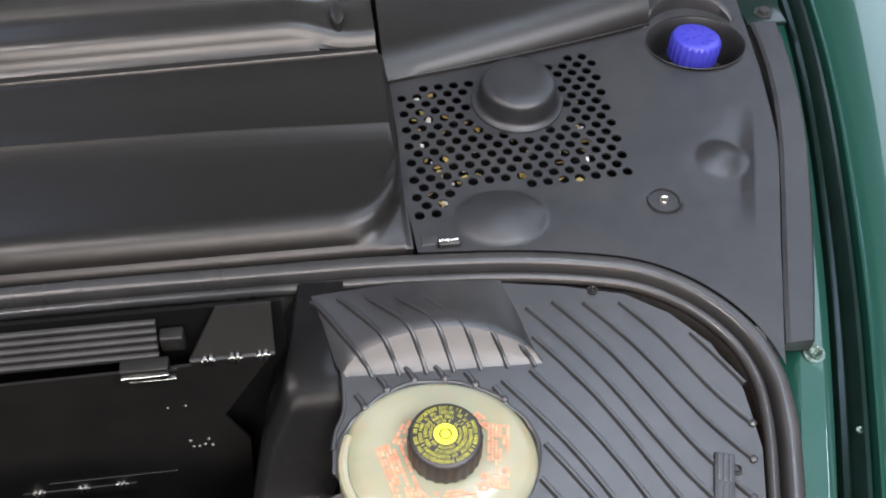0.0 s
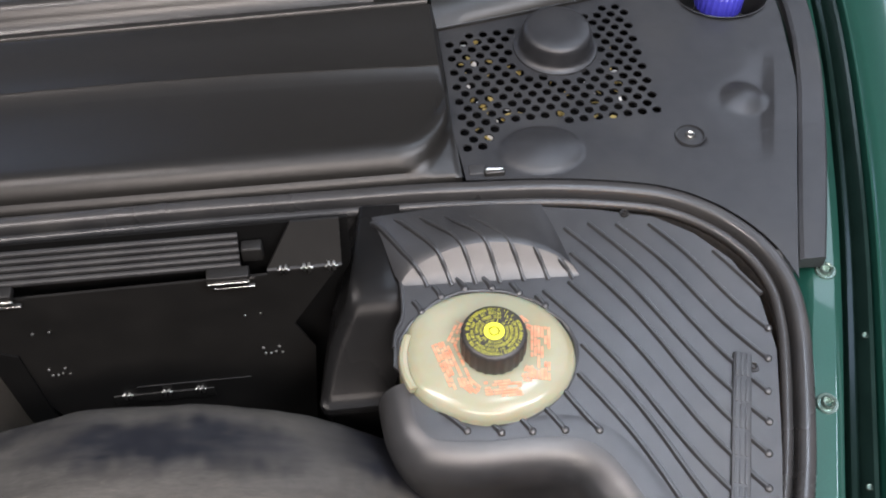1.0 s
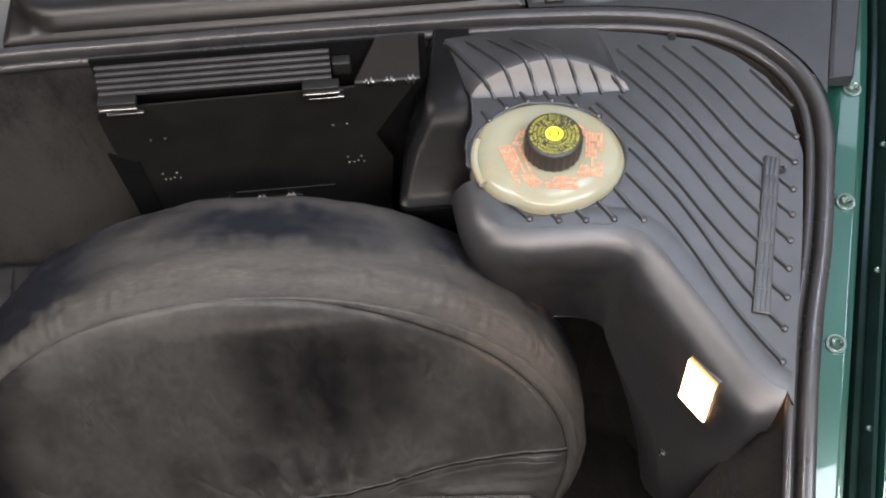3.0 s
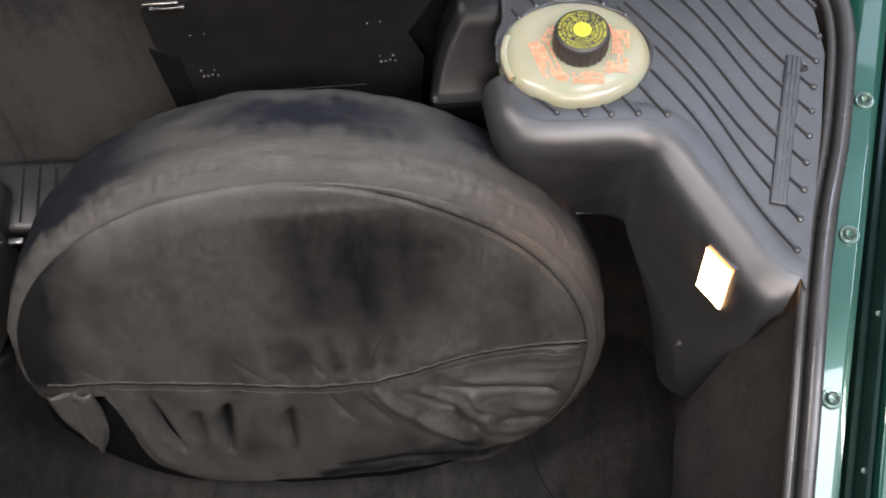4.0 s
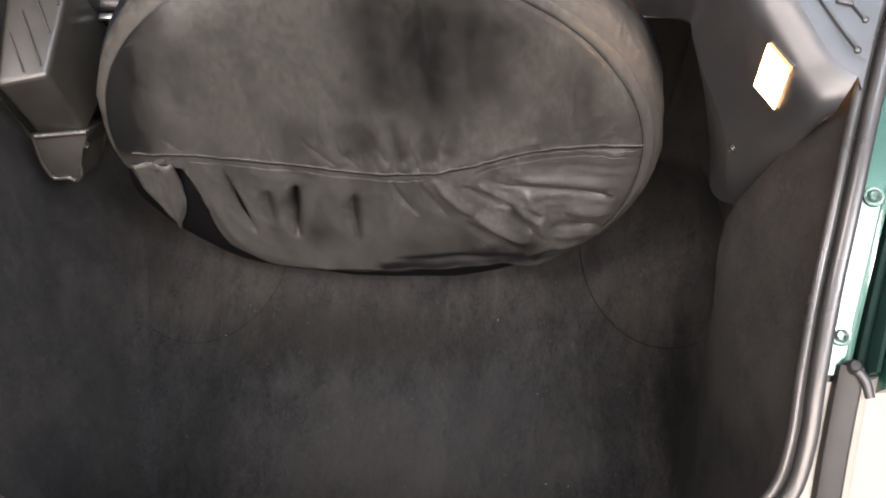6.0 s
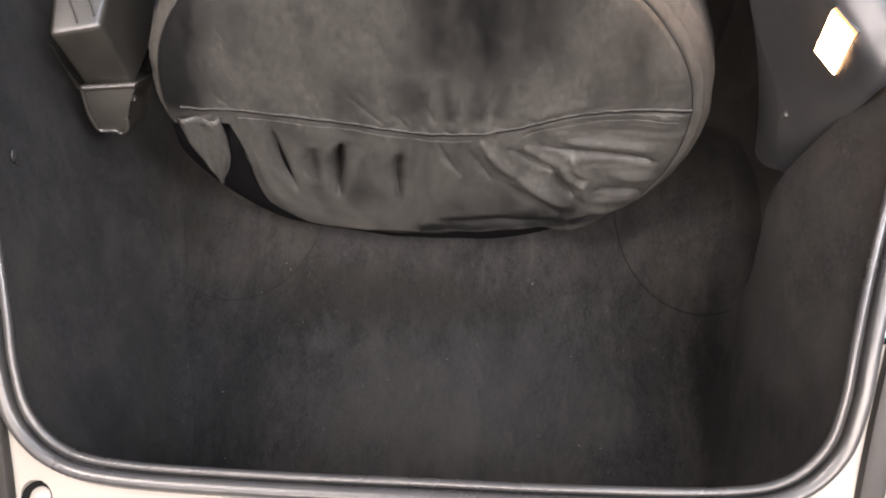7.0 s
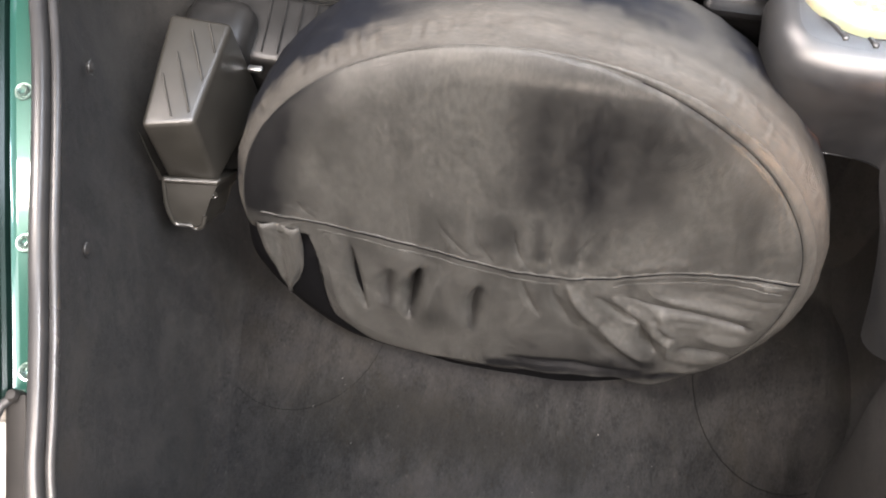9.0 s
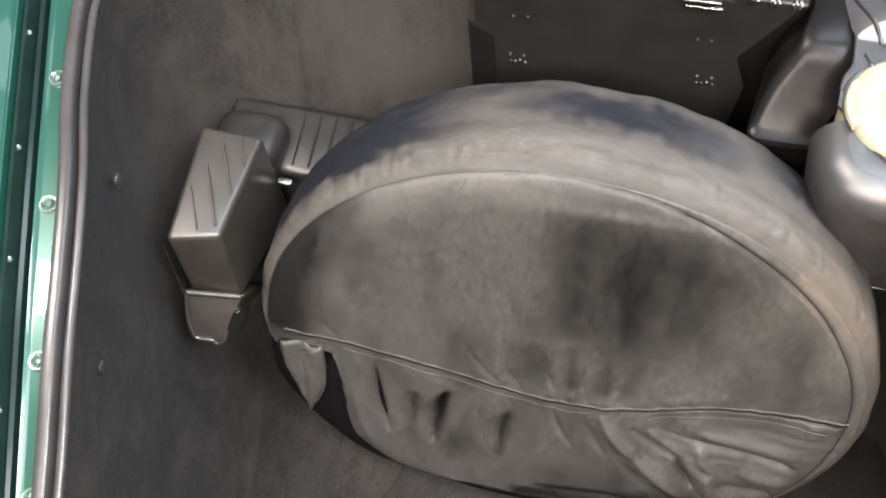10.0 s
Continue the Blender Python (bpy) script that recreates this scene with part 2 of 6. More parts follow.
PRINT = surface("worn_yellow_print", (0.34, 0.34, 0.035), 0.5, (0.50, 0.49, 0.05), 90, 0.5)
RED = surface("worn_red_print", (0.66, 0.17, 0.085), 0.5, (0.52, 0.36, 0.22), 170, 0.45)
BLUE = surface("blue_plastic", (0.030, 0.030, 0.30), 0.38, (0.045, 0.045, 0.38), 60, 0.5, bump=0.05)
SCREWPAINT = surface("painted_screw", (0.12, 0.19, 0.165), 0.24, (0.20, 0.26, 0.235), 60, 0.5, metal=0.7, coat=0.6)
GLOWEDGE = glowing("lamp_lens_rim_glow", (1.0, 0.40, 0.09), 2.2, (0.25, 0.11, 0.03))
GLOW = glowing("lamp_lens_glow", (1.0, 0.55, 0.24), 60.0)
TROUGH = surface("glossy_cowl_plastic", (0.015, 0.0142, 0.0132), 0.31, (0.021, 0.020, 0.0187), 40, 0.5, bump=0.05, bump_scale=900, spec=0.47, rough_var=0.05)
RAIL = surface("dull_rail", (0.026, 0.026, 0.027), 0.5, (0.042, 0.042, 0.042), 40, 0.5, metal=0.3, rough_var=0.1, spec=0.3)
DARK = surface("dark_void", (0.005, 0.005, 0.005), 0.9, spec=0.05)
LEAF = surface("dry_leaf", (0.16, 0.12, 0.03), 0.7, (0.26, 0.2, 0.06), 60, 0.5)
CHIP = surface("pale_grit", (0.45, 0.45, 0.43), 0.6, (0.6, 0.6, 0.58), 60, 0.5)
LINT = surface("grey_lint", (0.13, 0.125, 0.115), 0.9, (0.22, 0.21, 0.20), 200, 0.5, spec=0.1)
CONCRETE = surface("workshop_floor", (0.28, 0.27, 0.25), 0.6, (0.36, 0.35, 0.32), 4, 0.5, bump=0.05)
WALLPAINT = surface("workshop_wall", (0.42, 0.42, 0.415), 0.8, (0.48, 0.48, 0.47), 3, 0.5)


# ---- building blocks ----
def part(name, bm, material, parent=None, label="", smooth=True):
    me = bpy.data.meshes.new(name)
    bmesh.ops.recalc_face_normals(bm, faces=bm.faces)
    for f in bm.faces:
        f.smooth = smooth
    bm.to_mesh(me)
    bm.free()
    me.materials.append(material)
    if smooth:
        me.set_sharp_from_angle(angle=radians(38))
    ob = new(name, me)
    if parent:
        ob.parent = parent
    if label:
        ob["label"] = label
    return ob


def thing(name, label, category, group="", at=(0, 0, 0)):
    ob = new(name)
    ob.location = at
    ob.empty_display_size = 0.05
    return tagged(ob, label, category, group)


def setting(ob, label, category):
    return tagged(ob, label, category, kind="structure")


def loft(rings, closed=True, caps=(False, False), bm=None):
    """Skins rings of equally many points."""
    bm = bm or bmesh.new()
    vs = [[bm.verts.new(p) for p in r] for r in rings]
    n = len(rings[0])
    for a, b in zip(vs, vs[1:]):
        for i in range(n if closed else n - 1):
            j = (i + 1) % n
            bm.faces.new((a[i], a[j], b[j], b[i]))
    if caps[0]:
        bm.faces.new(vs[0][::-1])
    if caps[1]:
        bm.faces.new(vs[-1])
    return bm


def sweep(path, section, closed=False, up=(0, 0, 1), bm=None, caps=True, flat=True):
    """Carries a closed section (o to the right of the way, z up) along a path."""
    path = [Vector(p) for p in path]
    n, rings = len(path), []
    for i, p in enumerate(path):
        a = path[(i - 1) % n] if closed or i else p
        b = path[(i + 1) % n] if closed or i < n - 1 else p
        d = (b - a).normalized()
        right = d.cross(Vector(up)).normalized()
        top = right.cross(d) if not flat else Vector(up)
        rings.append([p + right * o + top * z for o, z in section])
    if closed:
        rings.append(rings[0])
    bm = loft(rings, True, (caps and not closed, caps and not closed), bm)
    if closed:
        bmesh.ops.remove_doubles(bm, verts=bm.verts, dist=1e-6)
    return bm


def circle(r, n=12, cx=0.0, cy=0.0, ry=None):
    return [(cx + r * math.cos(2 * math.pi * i / n), cy + (ry or r) * math.sin(2 * math.pi * i / n)) for i in range(n)]


def tube(path, r, n=8, bm=None, closed=False):
    return sweep(path, circle(r, n), closed, bm=bm, flat=False)


def smoothpath(pts, per=6, closed=False):
    """A Catmull-Rom curve through points."""
    pts = [Vector(p) for p in pts]
    n, out = len(pts), []
    for i in range(n if closed else n - 1):
        a, b = pts[i], pts[(i + 1) % n]
        z = pts[(i - 1) % n] if closed or i else a + (a - b)
        c = pts[(i + 2) % n] if closed or i < n - 2 else b + (b - a)
        for k in range(per):
            s = k / per
            out.append(0.5 * (2 * a + (b - z) * s + (2 * z - 5 * a + 4 * b - c) * s * s + (3 * a - z - 3 * b + c) * s ** 3))
    return out if closed else out + [pts[-1]]


def revolve(profile, m=None, n=32, bm=None, wobble=None):
    """Turns (radius, height) round z, then moves it by m."""
    rings = []
    for r, h in profile:
        rings.append([Vector(((r + (wobble(i, n, h) if wobble else 0)) * math.cos(2 * math.pi * i / n),
                              (r + (wobble(i, n, h) if wobble else 0)) * math.sin(2 * math.pi * i / n), h)) for i in range(n)])
    bm = loft(rings, True, (profile[0][0] > 1e-5, profile[-1][0] > 1e-5), bm)
    bmesh.ops.remove_doubles(bm, verts=bm.verts, dist=1e-6)
    if m:
        bm.transform(m)
    return bm


def plate(outer, holes, height, thick, cuts_x=(), cuts_y=()):
    """A sheet with holes that follows height(x, y), as a solid of that thickness."""
    bm = bmesh.new()
    for loop in (outer, *holes):
        vs = [bm.verts.new((p[0], p[1], 0)) for p in loop]
        for a, b in zip(vs, vs[1:] + vs[:1]):
            bm.edges.new((a, b))
    bmesh.ops.triangle_fill(bm, use_beauty=True, edges=bm.edges[:], normal=(0, 0, 1))
    for x in cuts_x:
        bmesh.ops.bisect_plane(bm, geom=bm.verts[:] + bm.edges[:] + bm.faces[:], plane_co=(x, 0, 0), plane_no=(1, 0, 0))
    for y in cuts_y:
        bmesh.ops.bisect_plane(bm, geom=bm.verts[:] + bm.edges[:] + bm.faces[:], plane_co=(0, y, 0), plane_no=(0, 1, 0))
    for v in bm.verts:
        v.co.z = height(v.co.x, v.co.y)
    for f in bm.faces:
        if f.normal.z < 0:
            f.normal_flip()
    ext = bmesh.ops.extrude_face_region(bm, geom=bm.faces[:])
    for v in ext["geom"]:
        if isinstance(v, bmesh.types.BMVert):
            v.co.z -= thick
    return bm


def box(bm, lo, hi, bevel=0.0, m=None):
    g = bmesh.ops.create_cube(bm, size=1.0)
    vs = g["verts"]
    for v in vs:
        v.co = Vector([lo[i] if v.co[i] < 0 else hi[i] for i in range(3)])
    if bevel:
        es = list({e for v in vs for e in v.link_edges})
        r = bmesh.ops.bevel(bm, geom=es, offset=bevel, segments=3, profile=0.5, affect="EDGES")
        vs = list({v for f in r["faces"] for v in f.verts} | {v for v in vs if v.is_valid})
    if m:
        bmesh.ops.transform(bm, matrix=m, verts=vs)
    return bm


def prism(points, lo, hi, axis="y", bevel=0.0):
    """A polygon pushed through from lo to hi along an axis; points lie in the other two."""
    def put(p, v):
        return {"y": (p[0], v, p[1]), "z": (p[0], p[1], v), "x": (v, p[0], p[1])}[axis]
    bm = loft([[put(p, lo) for p in points], [put(p, hi) for p in points]], True, (True, True))
    if bevel:
        bmesh.ops.bevel(bm, geom=bm.edges[:], offset=bevel, segments=2, profile=0.5, affect="EDGES")
    return bm


def screw(name, at, r, parent=None, normal=(0, 0, 1), material=None, washer=True):
    """A socket screw with a washer and a recessed drive."""
    m = Matrix.Translation(at) @ Vector(normal).to_track_quat("Z", "Y").to_matrix().to_4x4()
    prof_ = [(0, -0.35 * r), (0.42 * r, -0.35 * r), (0.42 * r, 0.3 * r), (0.55 * r, 0.42 * r), (0.66 * r, 0.3 * r), (0.7 * r, 0.0)]
    if washer:
        prof_ += [(0.95 * r, 0.02 * r), (1.0 * r, -0.05 * r), (1.0 * r, -0.25 * r)]
    return part(name, revolve(prof_, m, 18), material or STEEL, parent)


RY = np.array([-0.2, 0.1, 0.2, 0.35, 0.49, 0.61, 0.75, 0.9, 1.04, 1.2, 1.5])
RZ = np.array([0.42, 0.535, 0.60, 0.68, 0.743, 0.785, 0.815, 0.834, 0.846, 0.851, 0.866])
RT = np.gradient(RZ, RY)


def rim(y):
    """The height of the bonnet opening's edge along the car."""
    k = int(np.clip(np.searchsorted(RY, y) - 1, 0, len(RY) - 2))
    h = RY[k + 1] - RY[k]
    s = (y - RY[k]) / h
    a, b = RT[k] * h, RT[k + 1] * h
    return float((1 + 2 * s) * (1 - s) ** 2 * RZ[k] + s * (1 - s) ** 2 * a + s * s * (3 - 2 * s) * RZ[k + 1] + s * s * (s - 1) * b)


def curve(table):
    ks, vs = zip(*sorted(table))
    f = np.polyfit(ks, vs, min(3, len(ks) - 1))
    return lambda y: float(np.polyval(f, y))


# ---- the opening, its seal and the luggage tub ----
HALF = [(0, 1.152), (0.2, 1.151), (0.30, 1.147), (0.37, 1.141), (0.43, 1.131), (0.468, 1.120), (0.498, 1.102), (0.522, 1.078), (0.540, 1.048), (0.548, 1.015),
        (0.547, 0.985), (0.539, 0.945), (0.514, 0.86), (0.484, 0.78), (0.458, 0.69), (0.436, 0.60), (0.42, 0.53), (0.408, 0.46), (0.401, 0.41), (0.386, 0.366),
        (0.350, 0.334), (0.29, 0.3205), (0.15, 0.3165), (0, 0.3165)]
LEFT_OUT = 0.007


def left_of(x):
    """The left half of the opening lies a little further out than the right one."""
    return -(x + LEFT_OUT * min(1, x / 0.3))


LOOP = [(p.x, p.y) for p in smoothpath([(x, y, 0) for x, y in HALF + [(left_of(x), y) for x, y in HALF[-2:0:-1]]], 5, True)]
FLOOR_Z = 0.228


def offset_loop(loop, d):
    """A closed loop moved inwards by d."""
    out, n = [], len(loop)
    for i in range(n):
        a, b = Vector(loop[i - 1]), Vector(loop[(i + 1) % n])
        t = (b - a).normalized()
        out.append((loop[i][0] + t.y * d, loop[i][1] - t.x * d))
    return out


def seal():
    sec = []
    for k in range(10):
        a = radians(-60 + 235 * k / 9)
        sec.append((0.0106 + 0.0047 * math.cos(a), -0.0066 + 0.0050 * math.sin(a)))
    sec += [(0.0052, -0.0105), (0.0042, -0.0100), (0.0037, -0.0020), (0.0031, 0.0012), (0.0021, 0.0032), (0.0005, 0.0044), (-0.0020, 0.0049), (-0.0046, 0.0051),
            (-0.0072, 0.0048), (-0.0092, 0.0038), (-0.0105, 0.0014), (-0.0110, -0.003), (-0.0108, -0.016), (0.0120, -0.018)]
    ob = thing("trunk_seal", "dark grey double-lip rubber seal round the open front trunk", "rubber seal")
    path = []
    for i, (x, y) in enumerate(LOOP):
        wave = 0.0012 * noise.noise((x * 9, y * 9, 3.0))
        path.append((x, y, rim(y) + wave))
    part("seal_strip", sweep(path, sec, True), RUBBER, ob)
    # the butt joint of the strip at the rear
    k = min(range(len(path)), key=lambda i: (path[i][0] + 0.006) ** 2 + (path[i][1] - 1.15) ** 2)
    a, b = Vector(path[k]), Vector(path[(k + 1) % len(path)])
    d = (b - a).normalized()
    part("joint", sweep([a - d * 0.0035, a, a + d * 0.0035], [(o * 1.03, z * 1.03 + 0.0004) for o, z in sec]), RUBBER, ob, "moulded joint in the rubber strip")


def tub_ring(s, turn=0.0):
    """The tub's wall at the depth s, from 0 at the rim to 1 above the floor; turn: degrees round the fillet at its foot."""
    out, r = [], 0.055
    for x, y in offset_loop(LOOP, 0.0095):
        fx = max(-0.435, min(0.455, x * 0.96))
        fy = 0.312 + (y - 0.341) * 0.885
        e = s ** 1.1
        z0, z1 = rim(y) - 0.011, FLOOR_Z + r - 0.010
        ex = s ** 3
        px, py, pz = x + (fx - x) * ex, y + (fy - y) * e, z0 + (z1 - z0) * s
        if turn:
            inward = Vector((0.01 - px, 0.70 - py)).normalized()
            px, py = px + inward.x * r * (1 - math.cos(radians(turn))), py + inward.y * r * (1 - math.cos(radians(turn)))
            pz -= r * math.sin(radians(turn))
        w = 0.005 * noise.noise((px * 6, py * 6, pz * 4.0)) * min(1, 4 * s)
        out.append((px + w, py + w, pz))
    return out


def tub():
    rings = [tub_ring(s) for s in (0, 0.02, 0.06, 0.12, 0.2, 0.3, 0.42, 0.54, 0.66, 0.78, 0.9, 1.0)] + [tub_ring(1.0, a) for a in (12, 25, 40, 55, 70, 85, 90)]
    n = len(LOOP)
    sides = {"wall_rear": [], "wall_right": [], "wall_front": [], "wall_left": []}
    for i in range(n):
        x, y = LOOP[i]
        key = "wall_rear" if y > 1.139 else "wall_front" if y < 0.322 else "wall_right" if x > 0 else "wall_left"
        sides[key].append(i)
    for key, some in sides.items():
        bm = bmesh.new()
        vs = {}

        def vert(k, i):
            i %= n
            if (k, i) not in vs:
                vs[k, i] = bm.verts.new(rings[k][i])
            return vs[k, i]
        for i in some:
            for k in range(len(rings) - 1):
                bm.faces.new((vert(k, i), vert(k, i + 1), vert(k + 1, i + 1), vert(k + 1, i)))
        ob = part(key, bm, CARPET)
        so = ob.modifiers.new("thickness", "SOLIDIFY")
        so.thickness, so.offset = 0.003, -1.0
        setting(ob, "dark grey carpeted side of the front trunk", "trunk wall")


def side_panel():
    """The carpet of the right wall bulges inwards in front of the wheel housing and ends in a free edge beneath the liner's skirt."""
    depths = (0.02, 0.06, 0.11, 0.17, 0.24, 0.32, 0.40, 0.50, 0.60, 0.70, 0.80, 0.90, 1.0)
    rows = []
    for s in depths + (1.1,):
        ring = sorted((y, x, z) for x, y, z in tub_ring(min(s, 1.0)) if x > 0.28 and 0.34 < y < 0.90)
        ys, xs, zs = ([p[k] for p in ring] for k in range(3))
        end = float(np.interp(s, [0, 0.1, 0.2, 0.36, 0.40, 0.44, 1.0], [0.735, 0.722, 0.695, 0.678, 0.676, 0.668, 0.668])) + 0.004 * noise.noise((s * 9, 1, 0))
        out = float(np.interp(s, [0, 0.04, 0.1, 0.2, 0.36, 0.5, 0.7, 1.0], [-0.002, 0.006, 0.024, 0.050, 0.076, 0.070, 0.052, 0.022]))
        line = []
        for k in range(27):
            y = 0.375 + (end - 0.375) * k / 24 if k < 25 else end + 0.0035 * (k - 24)
            q = min(1.0, max(0.0, (y - 0.39) / (end - 0.39)))
            x = float(np.interp(y, ys, xs)) - out * q * q * (3 - 2 * q) - 0.001
            x += 0.0025 * noise.noise((y * 13, s * 3, 7.0)) * q
            if k >= 25:
                x += 0.004 if k == 25 else 0.055
            line.append((x, y, float(np.interp(y, ys, zs)) - (0.06 if s > 1 else 0)))
        rows.append(line)
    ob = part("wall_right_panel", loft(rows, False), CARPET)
    setting(ob, "dark carpet panel bulging from the trunk's side beneath the liner", "carpet panel")


HUMPS = [(0.362, 0.785, 0.124, 0.158, 0.07), (-0.335, 0.785, 0.131, 0.160, 0.030)]


def floor_height(x, y):
    z = FLOOR_Z + 0.003 * noise.noise((x * 5, y * 5, 0)) + 0.0015 * noise.noise((x * 17, y * 17, 4))
    for cx, cy, rx, ry, h in HUMPS:
        q = math.hypot((x - cx) / rx, (y - cy) / ry)
        if q < 1:
            z += h * (1 - q * q) ** 1.3 * min(1, 0.25 + 4 * (1 - q)) * (0.85 + 0.15 * noise.noise((x * 12, y * 12, 8)))
    return z


def trunk_floor():
    bm = bmesh.new()
    nx, ny = 90, 80
    g = [[bm.verts.new((-0.46 + 0.92 * i / nx, 0.28 + 0.79 * j / ny, floor_height(-0.46 + 0.92 * i / nx, 0.28 + 0.79 * j / ny)))
          for j in range(ny + 1)] for i in range(nx + 1)]
    for i in range(nx):
        for j in range(ny):
            bm.faces.new((g[i][j], g[i + 1][j], g[i + 1][j + 1], g[i][j + 1]))
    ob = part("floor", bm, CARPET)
    so = ob.modifiers.new("thickness", "SOLIDIFY")
    so.thickness, so.offset = 0.01, -1.0
    setting(ob, "worn dark carpet on the floor of the front trunk", "trunk floor")
    for cx, cy, rx, ry, h in HUMPS:
        sgn = 1 if cx > 0 else -1
        pts = []
        for k in range(19):
            a = radians(175 + 150 * k / 18) if sgn > 0 else radians(5 - 125 * k / 18)
            x, y = cx + rx * 1.005 * math.cos(a), cy + ry * 1.005 * math.sin(a)
            pts.append((x, y, floor_height(x, y) + 0.0005))
        s = part("carpet_seam", tube(pts, 0.0008 if sgn > 0 else 0.0004, 6), DARK, ob, "dark seam round a moulded carpet bulge")


# ---- outside: gutter, trim, wings, front panel ----
GUT = curve([(0.30, 0.402), (0.5, 0.443), (0.618, 0.469), (0.757, 0.501), (0.903, 0.55), (1.03, 0.597), (1.2, 0.654), (1.37, 0.697), (1.46, 0.706), (1.6, 0.722)])


def side(sgn, word, screws, clips):
    out = 0.0 if sgn > 0 else 0.005

    def gut_x(y):
        return sgn * (GUT(y) + out)
    ys = [0.47 + (1.62 - 0.47) * k / 46 for k in range(47)]
    across = [(-0.028, -0.026), (-0.018, -0.022), (-0.013, -0.018), (-0.0115, -0.01793), (0.0065, -0.01707), (0.008, -0.017), (0.0125, -0.014), (0.0135, -0.030), (0.016, -0.034), (0.018, -0.06), (-0.028, -0.06)]
    bm = loft([[(gut_x(y) + sgn * o, y, rim(y) + z + 0.0005 * noise.noise((y * 14, 2.0 * sgn, o * 60))) for o, z in across] for y in ys], True, (True, True))
    gut = setting(part("trim_gutter_" + word, bm, PAINT), "green painted gutter beside the trunk seal with a row of screws", "body gutter")
    for y in screws:
        screw("screw", (gut_x(y) - sgn * 0.001, y, rim(y) - 0.015), 0.0094, gut, (0, -0.15, 1), SCREWPAINT)
    for y in clips:
        screw("clip", (gut_x(y) + sgn * 0.030, y, rim(y) - 0.008), 0.0040, gut, washer=False, material=SCREWPAINT)
    # black rubber channel between gutter and wing
    ch = [(0.0145, -0.030), (0.0165, -0.010), (0.020, -0.007), (0.0235, -0.012), (0.026, -0.020), (0.029, -0.012), (0.033, -0.004), (0.037, -0.005), (0.040, -0.015), (0.040, -0.040), (0.0145, -0.040)]
    bm = loft([[(gut_x(y) + sgn * o, y, rim(y) + z) for o, z in ch] for y in ys], True, (True, True))
    setting(part("trim_channel_" + word, bm, DARKRUBBER), "black rubber channel along the edge of the wing", "rubber trim")
    yy = [0.456 + (1.75 - 0.456) * k / 40 for k in range(41)]
    wing = [(0.041, -0.022), (0.0425, -0.006), (0.046, -0.001), (0.055, 0.002), (0.09, 0.006), (0.14, 0.004), (0.2, -0.012), (0.26, -0.045), (0.31, -0.10), (0.345, -0.18), (0.36, -0.30), (0.355, -0.42),
            (0.345, -0.42), (0.35, -0.30), (0.335, -0.18), (0.30, -0.105), (0.25, -0.055), (0.19, -0.022), (0.13, -0.006), (0.08, -0.006), (0.05, -0.016)]
    bm = loft([[(gut_x(y) + sgn * o, y, rim(y) + z) for o, z in wing] for y in yy], True, (True, True))
    ob = thing("front_wing", "dark green metallic painted front wing of the car", "car wing", "front wings")
    part("wing_panel", bm, PAINT, ob)
    part("edge_bead", tube([(gut_x(y) + sgn * 0.0440, y, rim(y) - 0.0025) for y in yy], 0.0016, 8), PAINT, ob, "rolled edge of the wing")


